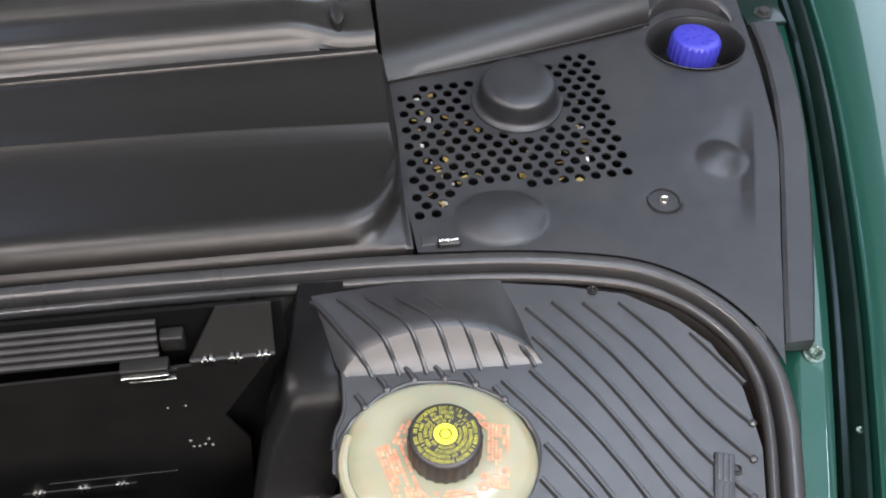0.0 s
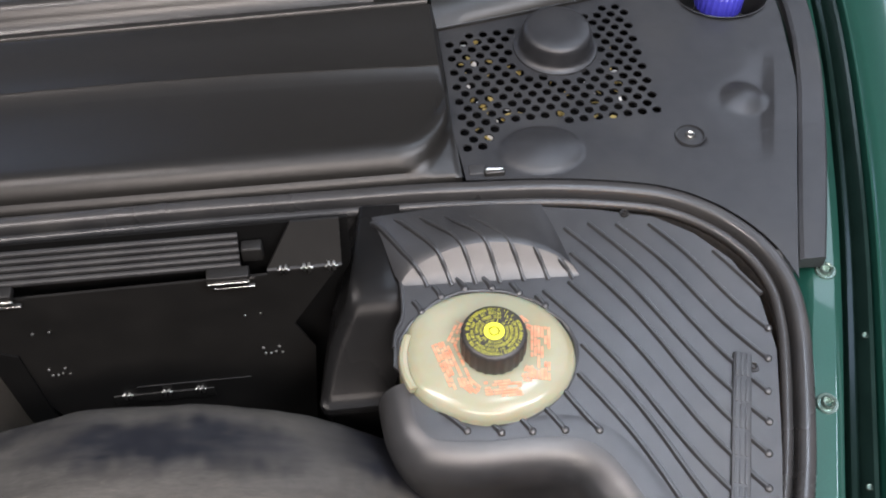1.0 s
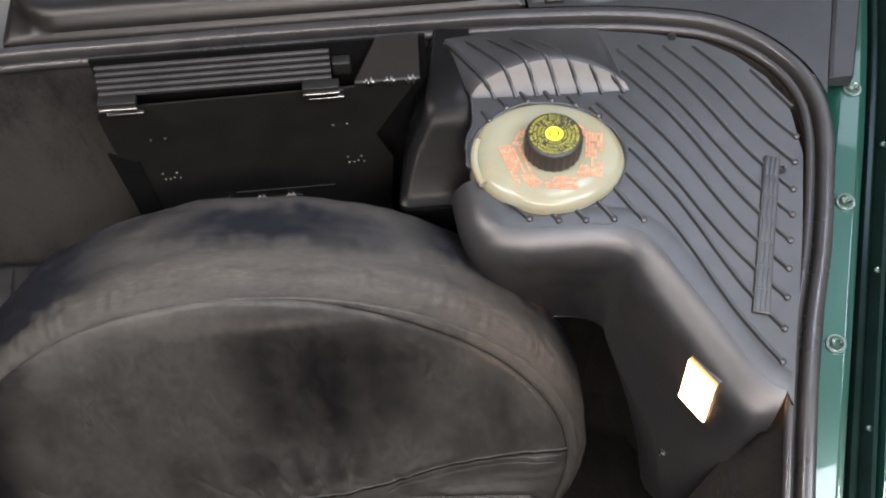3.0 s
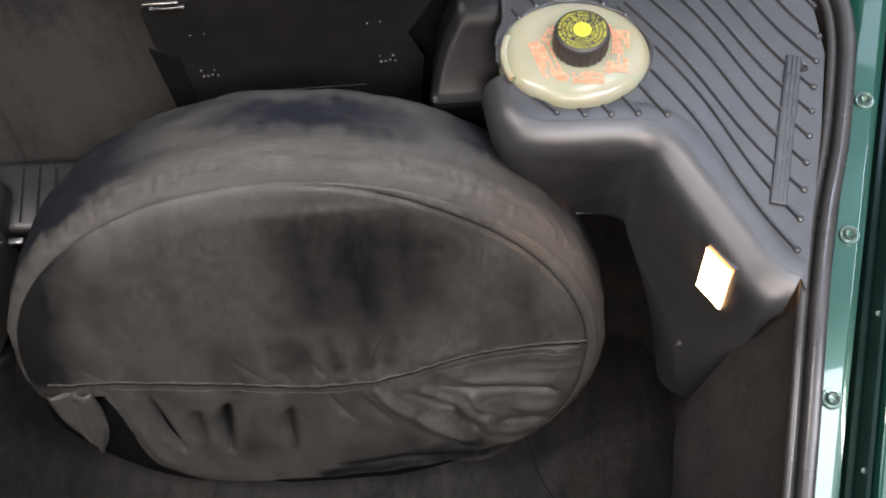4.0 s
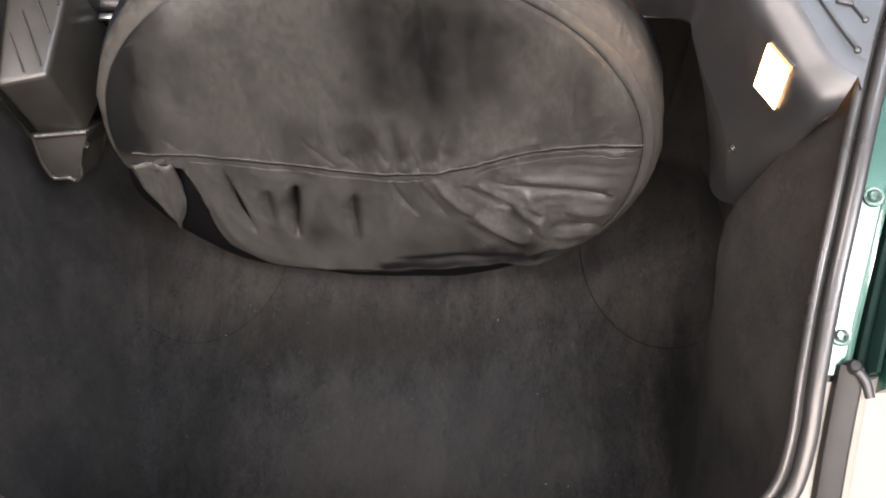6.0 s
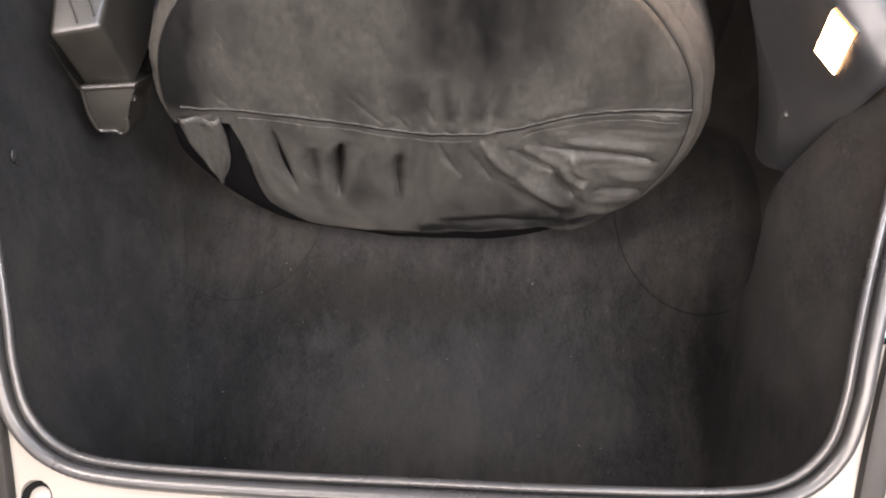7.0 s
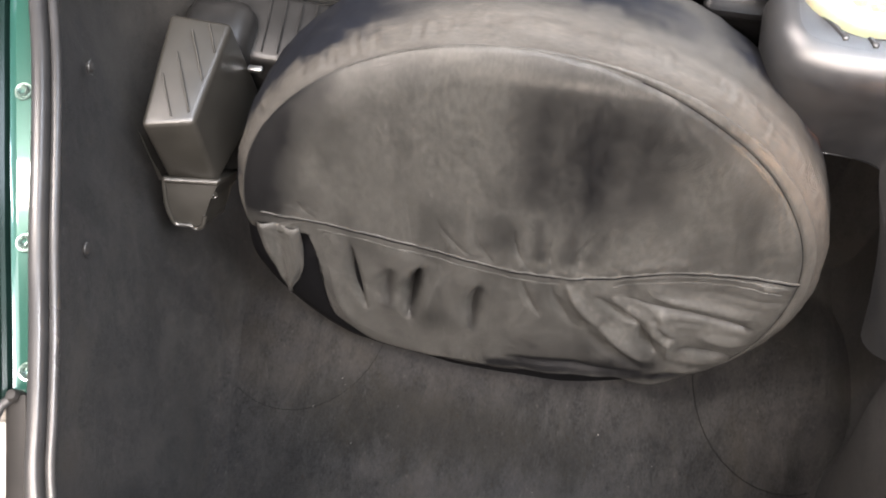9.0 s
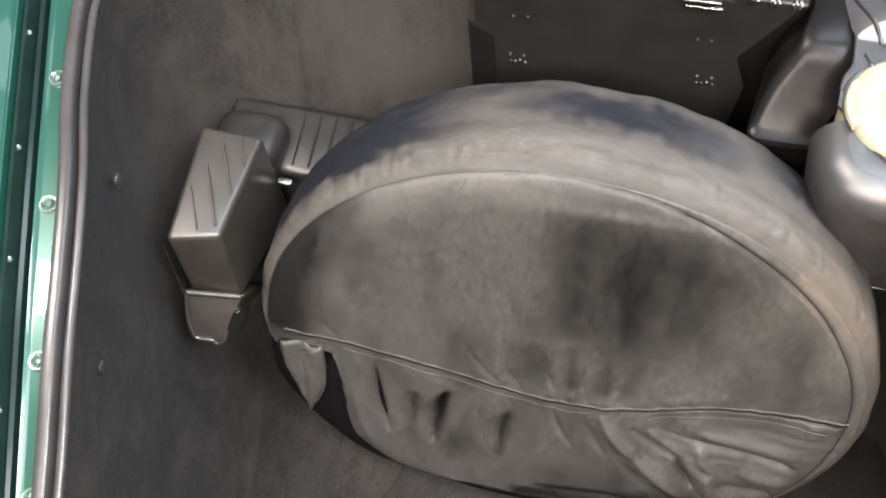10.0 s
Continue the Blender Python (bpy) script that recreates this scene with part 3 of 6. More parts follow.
def front_panel():
    arc = [(x, y) for x, y in offset_loop(LOOP, 0.006) if y < 0.468]
    k = max(range(len(arc)), key=lambda i: math.dist(arc[i], arc[i - 1]))
    arc = arc[k:] + arc[:k]
    outer = arc + [(-0.448, 0.468), (-0.80, 0.452), (-0.78, 0.10), (-0.5, -0.12), (0.5, -0.12), (0.78, 0.10), (0.80, 0.452), (0.448, 0.468)]
    holes = [[(sx * 0.384 + a, 0.298 + b) for a, b in circle(0.0165, 20)] for sx in (1, -1)]
    bm = plate(outer, holes, lambda x, y: rim(y) - 0.020 - 0.10 * max(0, abs(x) - 0.45) , 0.012, [k * 0.1 for k in range(-7, 8)], [0, 0.1, 0.2, 0.28, 0.36, 0.42])
    ob = setting(part("trim_front_panel", bm, PALE), "pale painted panel in front of the trunk opening", "body panel")
    for sx in (1, -1):
        z = rim(0.298) - 0.022
        bm = revolve([(0.0166, 0.0005), (0.0160, -0.004), (0.0150, -0.014), (0.0, -0.015)], Matrix.Translation((sx * 0.384, 0.298, z)), 24)
        # void-black lining draws the shade inside the recess
        part("recess", bm, DARK, ob, "dark round recess")
        bm = revolve([(0, 0.0), (0.0085, 0.0), (0.0105, -0.0015), (0.0105, -0.018)], Matrix.Translation((sx * 0.384 + 0.004, 0.2985, z + 0.004)), 20)
        part("bolt", bm, PALE, ob, "painted round bolt head")
        path = [(sx * (GUT(y) + 0.012), y, rim(y) - 0.012) for y in (0.475, 0.46, 0.43, 0.40, 0.36, 0.32, 0.28, 0.22)]
        bar = thing("rubber_buffer", "dark grey rubber buffer strip on the front panel", "rubber buffer", "front buffers")
        part("strip", sweep(path, [(-0.0125, -0.014), (-0.0120, 0.004), (-0.0100, 0.0065), (0.0030, 0.0068), (0.0095, 0.004), (0.0115, -0.003), (0.012, -0.014)]), BUFFER, bar)
        groove = [(sx * (GUT(y) + 0.012 + 0.0165), y, rim(y) - 0.017) for y in (0.452, 0.43, 0.40, 0.36, 0.32, 0.28, 0.22)]
        part("groove_edge", sweep(groove, [(-0.0045, -0.004), (-0.0040, 0.003), (-0.0015, 0.0045), (0.0025, 0.0050), (0.0045, 0.0030), (0.0050, -0.004)]), PALE, ob, "pale raised edge beside the buffer")
        ky = 0.474
        part("knob", revolve([(0, 0.009), (0.0045, 0.0085), (0.0065, 0.005), (0.0055, 0.001), (0.0080, -0.003), (0.0095, -0.012)], Matrix.Translation((sx * (GUT(ky) + 0.013), ky, rim(ky) - 0.007)), 16), BUFFER, bar)
        part("catch", sweep(smoothpath([(sx * (GUT(ky) + 0.014), ky - 0.002, rim(ky) - 0.004), (sx * (GUT(ky) + 0.022), ky - 0.012, rim(ky) - 0.006), (sx * (GUT(ky) + 0.026), ky - 0.026, rim(ky) - 0.011)], 4), circle(0.0046, 10), flat=False), DULLMETAL, bar, "dull metal catch")


# ---- rear: cowl, covers and grille ----


WELL = (0.604, 1.408, 0.052)
DOME = (0.4025, 1.338)
OVAL = (0.3625, 1.193, 0.043, 0.0325)


def cowl_height(x, y):
    z = rim(y) + 0.001
    # oval hollow
    q = math.hypot((x - OVAL[0]) / OVAL[2], (y - OVAL[1]) / OVAL[3])
    if q < 1:
        z += 0.008 * (1 - q * q) ** 0.9 * min(1, 0.3 + 5 * (1 - q))
    # dish round the screw
    q = math.hypot(x - 0.512, y - 1.196) / 0.015
    if q < 1:
        z -= 0.0025 * min(1, (1 - q) * 6)
    # moulded hollow beside the strip, sharp along its outer side
    s = ((x - 0.584) * 0.050 + (y - 1.152) * 0.155) / 0.02653
    d = -((x - 0.584) * 0.155 - (y - 1.152) * 0.050) / 0.16287
    if 0 < s < 1 and 0 < d < 0.075:
        wide = 0.030 + 0.040 * math.sin(math.pi * min(1, s * 1.15)) ** 2
        if d < wide:
            z -= 0.0034 * math.sin(math.pi * s) ** 0.8 * min(1, d / 0.013) * math.cos(0.5 * math.pi * d / wide) ** 1.4
    q = math.hypot((x - 0.582) / 0.026, (y - 1.243) / 0.024)
    if q < 1:
        z += 0.0065 * (1 - q * q) ** 1.3
    return z


def cowl_plate():
    inner = [(x, y) for x, y in offset_loop(LOOP, -0.014) if x > 0.268 and y > 1.015]
    inner.sort(key=lambda p: p[0] - p[1])
    outer = inner + [(0.569, 1.04), (0.6006, 1.135), (0.6415, 1.253), (0.6495, 1.30), (0.659, 1.36), (0.666, 1.434), (0.672, 1.50), (0.56, 1.475), (0.552, 1.436), (0.47, 1.420),
                     (0.402, 1.404), (0.34, 1.393), (0.268, 1.384)]
    # perforation: staggered rows
    holes, rows = [], []
    step, r = 0.0152, 0.0050
    for j in range(-2, 20):
        for i in range(-3, 18):
            x = 0.283 + i * step + (0.5 * step if j % 2 else 0) + 0.0
            y = 1.192 + j * step * 0.70 + 0.055 * (x - 0.283)
            top = 1.367 + 0.185 * (x - 0.287)
            low = max(1.186, 1.222 + 0.06 * (x - 0.4)) if x > 0.405 else 1.186 + max(0, (x - 0.30)) * 0.34
            if x > 0.287 and x < 0.491 and low < y < top - 0.006:
                if math.hypot((x - DOME[0]), (y - DOME[1] - 0.002)) < 0.0475:
                    continue
                if math.hypot((x - OVAL[0]) / (OVAL[2] + 0.008), (y - OVAL[1]) / (OVAL[3] + 0.008)) < 1:
                    continue
                if x < 0.305 and y < 1.20:
                    continue
                holes.append([(x + a, y + b) for a, b in circle(r, 8)])
    holes.append([(WELL[0] + a, WELL[1] - 0.004 + b) for a, b in circle(WELL[2], 36, ry=0.043)])
    bm = bmesh.new()
    for loop in (outer, *holes):
        vs = [bm.verts.new((p[0], p[1], 0)) for p in loop]
        for a, b in zip(vs, vs[1:] + vs[:1]):
            bm.edges.new((a, b))
    bmesh.ops.triangle_fill(bm, use_beauty=True, edges=bm.edges[:], normal=(0, 0, 1))

    def cut(co, no):
        bmesh.ops.bisect_plane(bm, geom=bm.verts[:] + bm.edges[:] + bm.faces[:], plane_co=co, plane_no=no)
    for k in range(44):
        cut((0.52 + 0.0034 * k, 0, 0), (1, 0, 0))
    for k in range(50):
        cut((0, 1.15 + 0.0034 * k, 0), (0, 1, 0))
    for d in (0.0, 0.0015, 0.003, 0.006, 0.011, 0.017, 0.024, 0.032, 0.042, 0.055, 0.07):
        cut((0.584 - 0.9517 * d, 1.152 + 0.307 * d, 0), (0.9517, -0.307, 0))
    for k in range(21):
        cut((OVAL[0] + (k - 10) * 0.0046, 0, 0), (1, 0, 0))
    for k in range(15):
        cut((0, OVAL[1] + (k - 7) * 0.0046, 0), (0, 1, 0))
    bmesh.ops.triangulate(bm, faces=bm.faces[:])
    for v in bm.verts:
        v.co.z = cowl_height(v.co.x, v.co.y)
    for f in bm.faces:
        if f.normal.z < 0:
            f.normal_flip()
    ext = bmesh.ops.extrude_face_region(bm, geom=bm.faces[:])
    for v in ext["geom"]:
        if isinstance(v, bmesh.types.BMVert):
            v.co.z -= 0.0016
    ob = thing("cowl_cover", "black grained plastic cowl cover with a perforated grille and a screw", "cowl cover")
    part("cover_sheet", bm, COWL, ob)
    # raised cap over the wiper drive
    m = Matrix.Translation((DOME[0], DOME[1], cowl_height(DOME[0], DOME[1]) - 0.001)) @ pose(0, 0, 0, 3, 0, 0)
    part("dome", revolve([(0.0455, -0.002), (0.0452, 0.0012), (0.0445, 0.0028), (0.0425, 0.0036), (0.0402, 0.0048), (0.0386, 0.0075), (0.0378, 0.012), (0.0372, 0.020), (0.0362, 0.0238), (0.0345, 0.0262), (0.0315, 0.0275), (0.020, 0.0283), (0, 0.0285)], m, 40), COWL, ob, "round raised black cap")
    screw("screw", (0.512, 1.196, cowl_height(0.512, 1.196) + 0.002), 0.0075, ob)
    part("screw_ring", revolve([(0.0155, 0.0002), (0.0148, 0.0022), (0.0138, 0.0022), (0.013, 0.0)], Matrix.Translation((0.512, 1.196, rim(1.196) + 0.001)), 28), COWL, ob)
    # the well round the filler neck
    m = Matrix.Translation((WELL[0], WELL[1], rim(WELL[1])))
    mw = m @ Matrix.Translation((0, -0.004, 0)) @ Matrix.Diagonal((1, 0.83, 1, 1))
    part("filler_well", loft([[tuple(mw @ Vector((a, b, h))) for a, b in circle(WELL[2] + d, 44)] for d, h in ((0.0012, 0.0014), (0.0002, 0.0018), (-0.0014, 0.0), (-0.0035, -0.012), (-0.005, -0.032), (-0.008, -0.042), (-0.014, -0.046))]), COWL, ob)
    # near-black material on the floor stands in for the well's shade
    part("well_floor", revolve([(WELL[2] - 0.007, -0.045), (0.036, -0.047), (0.030, -0.050), (0.030, -0.07), (0.0, -0.072)], mw, 40), TYRE, ob, "dark floor of the filler well")
    wall = []
    for k in range(25):
        a = radians(25 + 130 * k / 24)
        h = 0.020 * math.sin(math.pi * k / 24) ** 0.6 + 0.001
        c, s_ = math.cos(a), math.sin(a)
        wall.append([(WELL[0] + c * q, WELL[1] + s_ * q, rim(WELL[1]) + z) for q, z in ((0.0505, -0.004), (0.0525, h * 0.85), (0.0545, h), (0.059, h), (0.064, 0.0))])
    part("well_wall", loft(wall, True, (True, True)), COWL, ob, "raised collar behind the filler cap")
    # void-black box added for the shaded space under the grille, and litter
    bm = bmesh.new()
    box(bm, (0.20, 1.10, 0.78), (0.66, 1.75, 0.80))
    part("grille_shade", bm, DARK, ob)
    rnd = random.Random(5)
    litter = thing("leaf_litter", "bits of dry leaf and grit lying under the grille", "litter")
    litter["kind"] = "stuff"
    for mat, name, cnt in ((LEAF, "leaf_bits", 60), (CHIP, "grit", 26)):
        bm = bmesh.new()
        for _ in range(cnt):
            x, y = rnd.uniform(0.30, 0.47), rnd.uniform(1.21, 1.37)
            s = rnd.uniform(0.003, 0.007)
            mm = Matrix.Translation((x, y, rnd.uniform(0.838, 0.852))) @ Euler([rnd.uniform(-0.6, 0.6), rnd.uniform(-0.6, 0.6), rnd.uniform(0, 6)]).to_matrix().to_4x4()
            bmesh.ops.create_icosphere(bm, subdivisions=1, radius=s, matrix=mm @ Matrix.Diagonal((1, 0.6, 0.18, 1)))
        part(name, bm, mat, litter)
    # small metal catch by the cover's corner
    catch = thing("cover_catch", "small metal catch with a black lever beside the cover", "catch", at=(0, 0, 0))
    part("clip", box(bmesh.new(), (0.288, 1.168, rim(1.17) - 0.002), (0.303, 1.180, rim(1.17) + 0.002), 0.001), DULLMETAL, catch)
    part("lever", box(bmesh.new(), (0.302, 1.164, rim(1.17) - 0.001), (0.322, 1.172, rim(1.17) + 0.006), 0.002), SATIN, catch)
    part("spring", tube([(0.303, 1.167, rim(1.17) + 0.0075), (0.319, 1.167, rim(1.17) + 0.0075)], 0.0012, 8), STEEL, catch)


def washer_cap():
    ob = thing("washer_filler_cap", "blue ribbed plastic screw cap of the washer filler", "filler cap")
    m = Matrix.Translation((0.5985, 1.3935, rim(1.40) - 0.004)) @ pose(0, 0, 0, -4, 3, 0)
    part("neck", revolve([(0.025, -0.045), (0.0235, -0.012), (0.022, -0.004), (0.022, 0.004), (0, 0.004)], m, 24), SATIN, ob, "black filler neck")
    bm = revolve([(0.0245, -0.004), (0.0256, -0.002), (0.0256, 0.016), (0.0243, 0.0195), (0.022, 0.021), (0.012, 0.0205), (0, 0.0205)], m, 144,
                 wobble=lambda i, n, h: (0.0006 if (i // 3) % 2 else -0.0003) if h < 0.019 else 0)
    part("cap", bm, BLUE, ob)
    bm = bmesh.new()
    for k in range(9):
        a = radians(40 * k)
        for j in range(2):
            mm = m @ pose(0, 0, 0.0208, 0, 0, 40 * k + 8 * j) @ Matrix.Translation((0.013 + 0.003 * j, 0, 0))
            box(bm, (-0.002, -0.0005, 0), (0.002, 0.0005, 0.0006), 0, mm)
    box(bm, (-0.006, -0.001, 0), (0.006, 0.001, 0.0012), 0.0004, m @ pose(0, 0, 0.0205, 0, 0, 35))
    part("raised_marks", bm, BLUE, ob)


def side_strip():
    ys = [1.036, 1.04, 1.08, 1.12, 1.16, 1.20, 1.24, 1.28, 1.32, 1.36, 1.40, 1.425]
    inn = curve([(1.036, 0.5695), (1.135, 0.601), (1.253, 0.6425), (1.30, 0.654), (1.36, 0.6635), (1.43, 0.670)])
    out_ = curve([(1.036, 0.594), (1.15, 0.636), (1.288, 0.679), (1.37, 0.693), (1.43, 0.699)])
    rings = []
    for y in ys:
        a, b = inn(y), out_(y)
        lift = 0.0026 * max(0, min(1, (y - 1.20) / 0.06))
        z = rim(y) + 0.001
        rings.append([(a, y, z - 0.006), (a, y, z + lift), (a + 0.004, y, z + 0.001 + lift), (b - 0.0022, y, z + 0.001 + lift), (b - 0.0008, y, z + 0.0004 + lift), (b, y, z - 0.001), (b, y, z - 0.014), (a + 0.002, y, z - 0.012)])
    ob = thing("gutter_trim_strip", "black plastic strip covering the wing gutter beside the cowl", "trim strip")
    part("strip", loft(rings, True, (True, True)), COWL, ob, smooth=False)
    # hinge fixing behind the strip
    hb = thing("hinge_bracket", "dark green bonnet hinge bracket with a steel bolt", "hinge bracket")
    z = rim(1.44)
    part("bracket", box(bmesh.new(), (0.668, 1.425, z - 0.004), (0.712, 1.47, z + 0.002), 0.002), DARKRUBBER, hb)
    part("bolt", revolve([(0, 0.008), (0.0055, 0.0075), (0.0065, 0.006), (0.0065, 0.003), (0.0105, 0.003), (0.011, 0.001)], Matrix.Translation((0.690, 1.441, z + 0.001)), 6), DULLMETAL, hb)


def cover_rear(x):
    return 1.3865 + 0.036 * x


def battery_cover():
    """The wide cover before the windscreen: a moulded box with a step and rounded ends."""
    ob = thing("battery_cover", "wide moulded black plastic cover before the windscreen", "battery cover")
    x0, x1 = -0.268, 0.281
    half = (x1 - x0) / 2
    # how far the front crest swings back towards each rounded end
    def swing(e):
        return float(np.interp(e, [0, 0.002, 0.006, 0.012, 0.020, 0.030, 0.042, 0.056, 0.12], [0.11, 0.070, 0.049, 0.034, 0.021, 0.010, 0.0035, 0.0, 0.0]))
    rings, n = [], 110
    for k in range(n + 1):
        u = k / n * 2 - 1
        x = (x0 + x1) / 2 + half * math.copysign(1 - (1 - abs(u)) ** 1.5, u)
        e = half - abs(x - (x0 + x1) / 2)
        bow = 0.006 * ((x - 0.0065) / half) ** 2
        c = 1.187 + swing(e)
        rear = cover_rear(x)
        ring = [(1.166, -0.012), (1.168, -0.001), (1.172, 0.0025), (max(1.174, c - 0.022), 0.004), (max(1.1745, c - 0.014), 0.0065), (c - 0.010, 0.0105), (c - 0.006, 0.0160), (c - 0.001, 0.0200), (c + 0.006, 0.0222),
                (c + 0.014, 0.0218), (c + 0.026, 0.0188)]
        for y, h in ((1.24, 0.0160), (1.27, 0.0145), (1.2915, 0.0138), (1.2945, 0.0144), (1.2960, 0.0147), (1.3055, 0.0160), (1.3080, 0.0174), (1.3095, 0.0178), (1.312, 0.0176), (1.320, 0.0168), (1.330, 0.0165), (rear - 0.030, 0.0178), (rear - 0.006, 0.0212), (rear - 0.0005, 0.0207)):
            yy = max(y - bow * (1 if 1.25 < y < 1.335 else 0), ring[-1][0] + 0.0004)
            ring.append((min(yy, rear), h))
        ring += [(rear + 0.0005, 0.012), (rear + 0.0005, -0.012)]
        low = min(1.0, max(0.15, e / 0.006))
        rings.append([(x, y, rim(y) + (h if h < 0 else h * low)) for y, h in ring])
    part("cover_shell", loft(rings, True, (True, True)), COVER, ob)
    # fine moulded line along the step
    pts = []
    for k in range(41):
        x = x0 + 0.004 + (x1 - x0 - 0.012) * k / 40
        bow = 0.006 * ((x - 0.0065) / half) ** 2
        pts.append((x, 1.3095 - bow, rim(1.3095 - bow) + 0.0178))
    part("moulded_line", tube(pts, 0.0007, 6), COVER, ob, "fine raised line along the step")


def windscreen_cowl():
    """The glossy moulded trough behind the covers."""
    ob = thing("windscreen_cowl", "glossy black moulded cowl trough below the windscreen", "cowl trough")
    sec = [(0.0005, -0.014), (0.001, 0.014), (0.002, 0.0205), (0.0038, 0.0222), (0.0056, 0.0208), (0.0075, 0.0172), (0.012, 0.0148), (0.019, 0.0114), (0.0265, 0.0088), (0.0315, 0.0112), (0.0365, 0.0195), (0.041, 0.0266),
           (0.0455, 0.0302), (0.0505, 0.0312), (0.058, 0.0303), (0.070, 0.0288), (0.082, 0.0272), (0.088, 0.0290), (0.094, 0.0340), (0.105, 0.036), (0.13, 0.041), (0.17, 0.055), (0.27, 0.10), (0.27, 0.08), (0.17, 0.03)]
    rings = []
    for k in range(73):
        x = -0.75 + (0.272 + 0.75) * k / 72
        fade = max(0, min(1, (x - 0.185) / 0.06))
        fade = fade * fade * (3 - 2 * fade)
        ring = []
        for i, (d, h) in enumerate(sec):
            y = cover_rear(x) + d - (0.010 * fade if 8 < i < 16 else 0)
            ring.append((x, y, rim(y) + h - (0.011 * fade if 9 < i < 18 else 0)))
        rings.append(ring)
    part("trough", loft(rings, True, (True, True)), TROUGH, ob)
    peg = revolve([(0.012, 0.0), (0.011, 0.012), (0.007, 0.014), (0, 0.014)], Matrix.Translation((0.236, 1.452, rim(1.45) + 0.017)) @ Matrix.Diagonal((0.6, 1.7, 1, 1)), 20)
    part("peg", peg, TROUGH, ob)
    rt = thing("cowl_end_trough", "black moulded end piece of the cowl beside the grille", "cowl trough")
    rings = []
    for k in range(26):
        s = k / 25
        x = 0.2765 + 0.285 * s
        y0 = 1.3725 + 0.046 * s + 0.014 * s * s
        lift = 1.0 + 0.7 * s
        rings.append([(x, y0, rim(y0) - 0.004), (x, y0 + 0.002, rim(y0) + 0.004), (x, y0 + 0.012, rim(y0) + 0.011 * lift), (x, y0 + 0.026, rim(y0) + 0.018 * lift), (x, y0 + 0.04, rim(y0) + 0.020 * lift),
                      (x, y0 + 0.075, rim(y0) + 0.026 * lift), (x, y0 + 0.13, rim(y0) + 0.045), (x, y0 + 0.25, rim(y0) + 0.10), (x, y0 + 0.25, rim(y0) + 0.08), (x, y0 + 0.05, rim(y0) - 0.004)])
    part("trough", loft(rings, True, (True, True)), COVER, rt)
    part("front_edge", tube([(r_[1][0], r_[1][1] - 0.0005, r_[1][2] + 0.0004) for r_ in rings], 0.0012, 8), COVER, rt, "rounded front edge")


# ---- right: ribbed liner with the brake fluid reservoir ----
EDGE = [(0.443, 0.712), (0.430, 0.721), (0.415, 0.739), (0.396, 0.778), (0.382, 0.806), (0.368, 0.832), (0.357, 0.855), (0.346, 0.870), (0.329, 0.878),
        (0.30, 0.880), (0.26, 0.881), (0.231, 0.885), (0.211, 0.894), (0.199, 0.912), (0.195, 0.935), (0.194, 0.952)]
RES = (0.2745, 0.9670)


def liner_z(x, y):
    return rim(y) + 0.0015


def offset_line(pts, d):
    out = []
    for i, p in enumerate(pts):
        a, b = Vector(pts[max(i - 1, 0)]), Vector(pts[min(i + 1, len(pts) - 1)])
        t = (b - a).normalized()
        out.append((p[0] + t.y * d, p[1] - t.x * d))
    return out


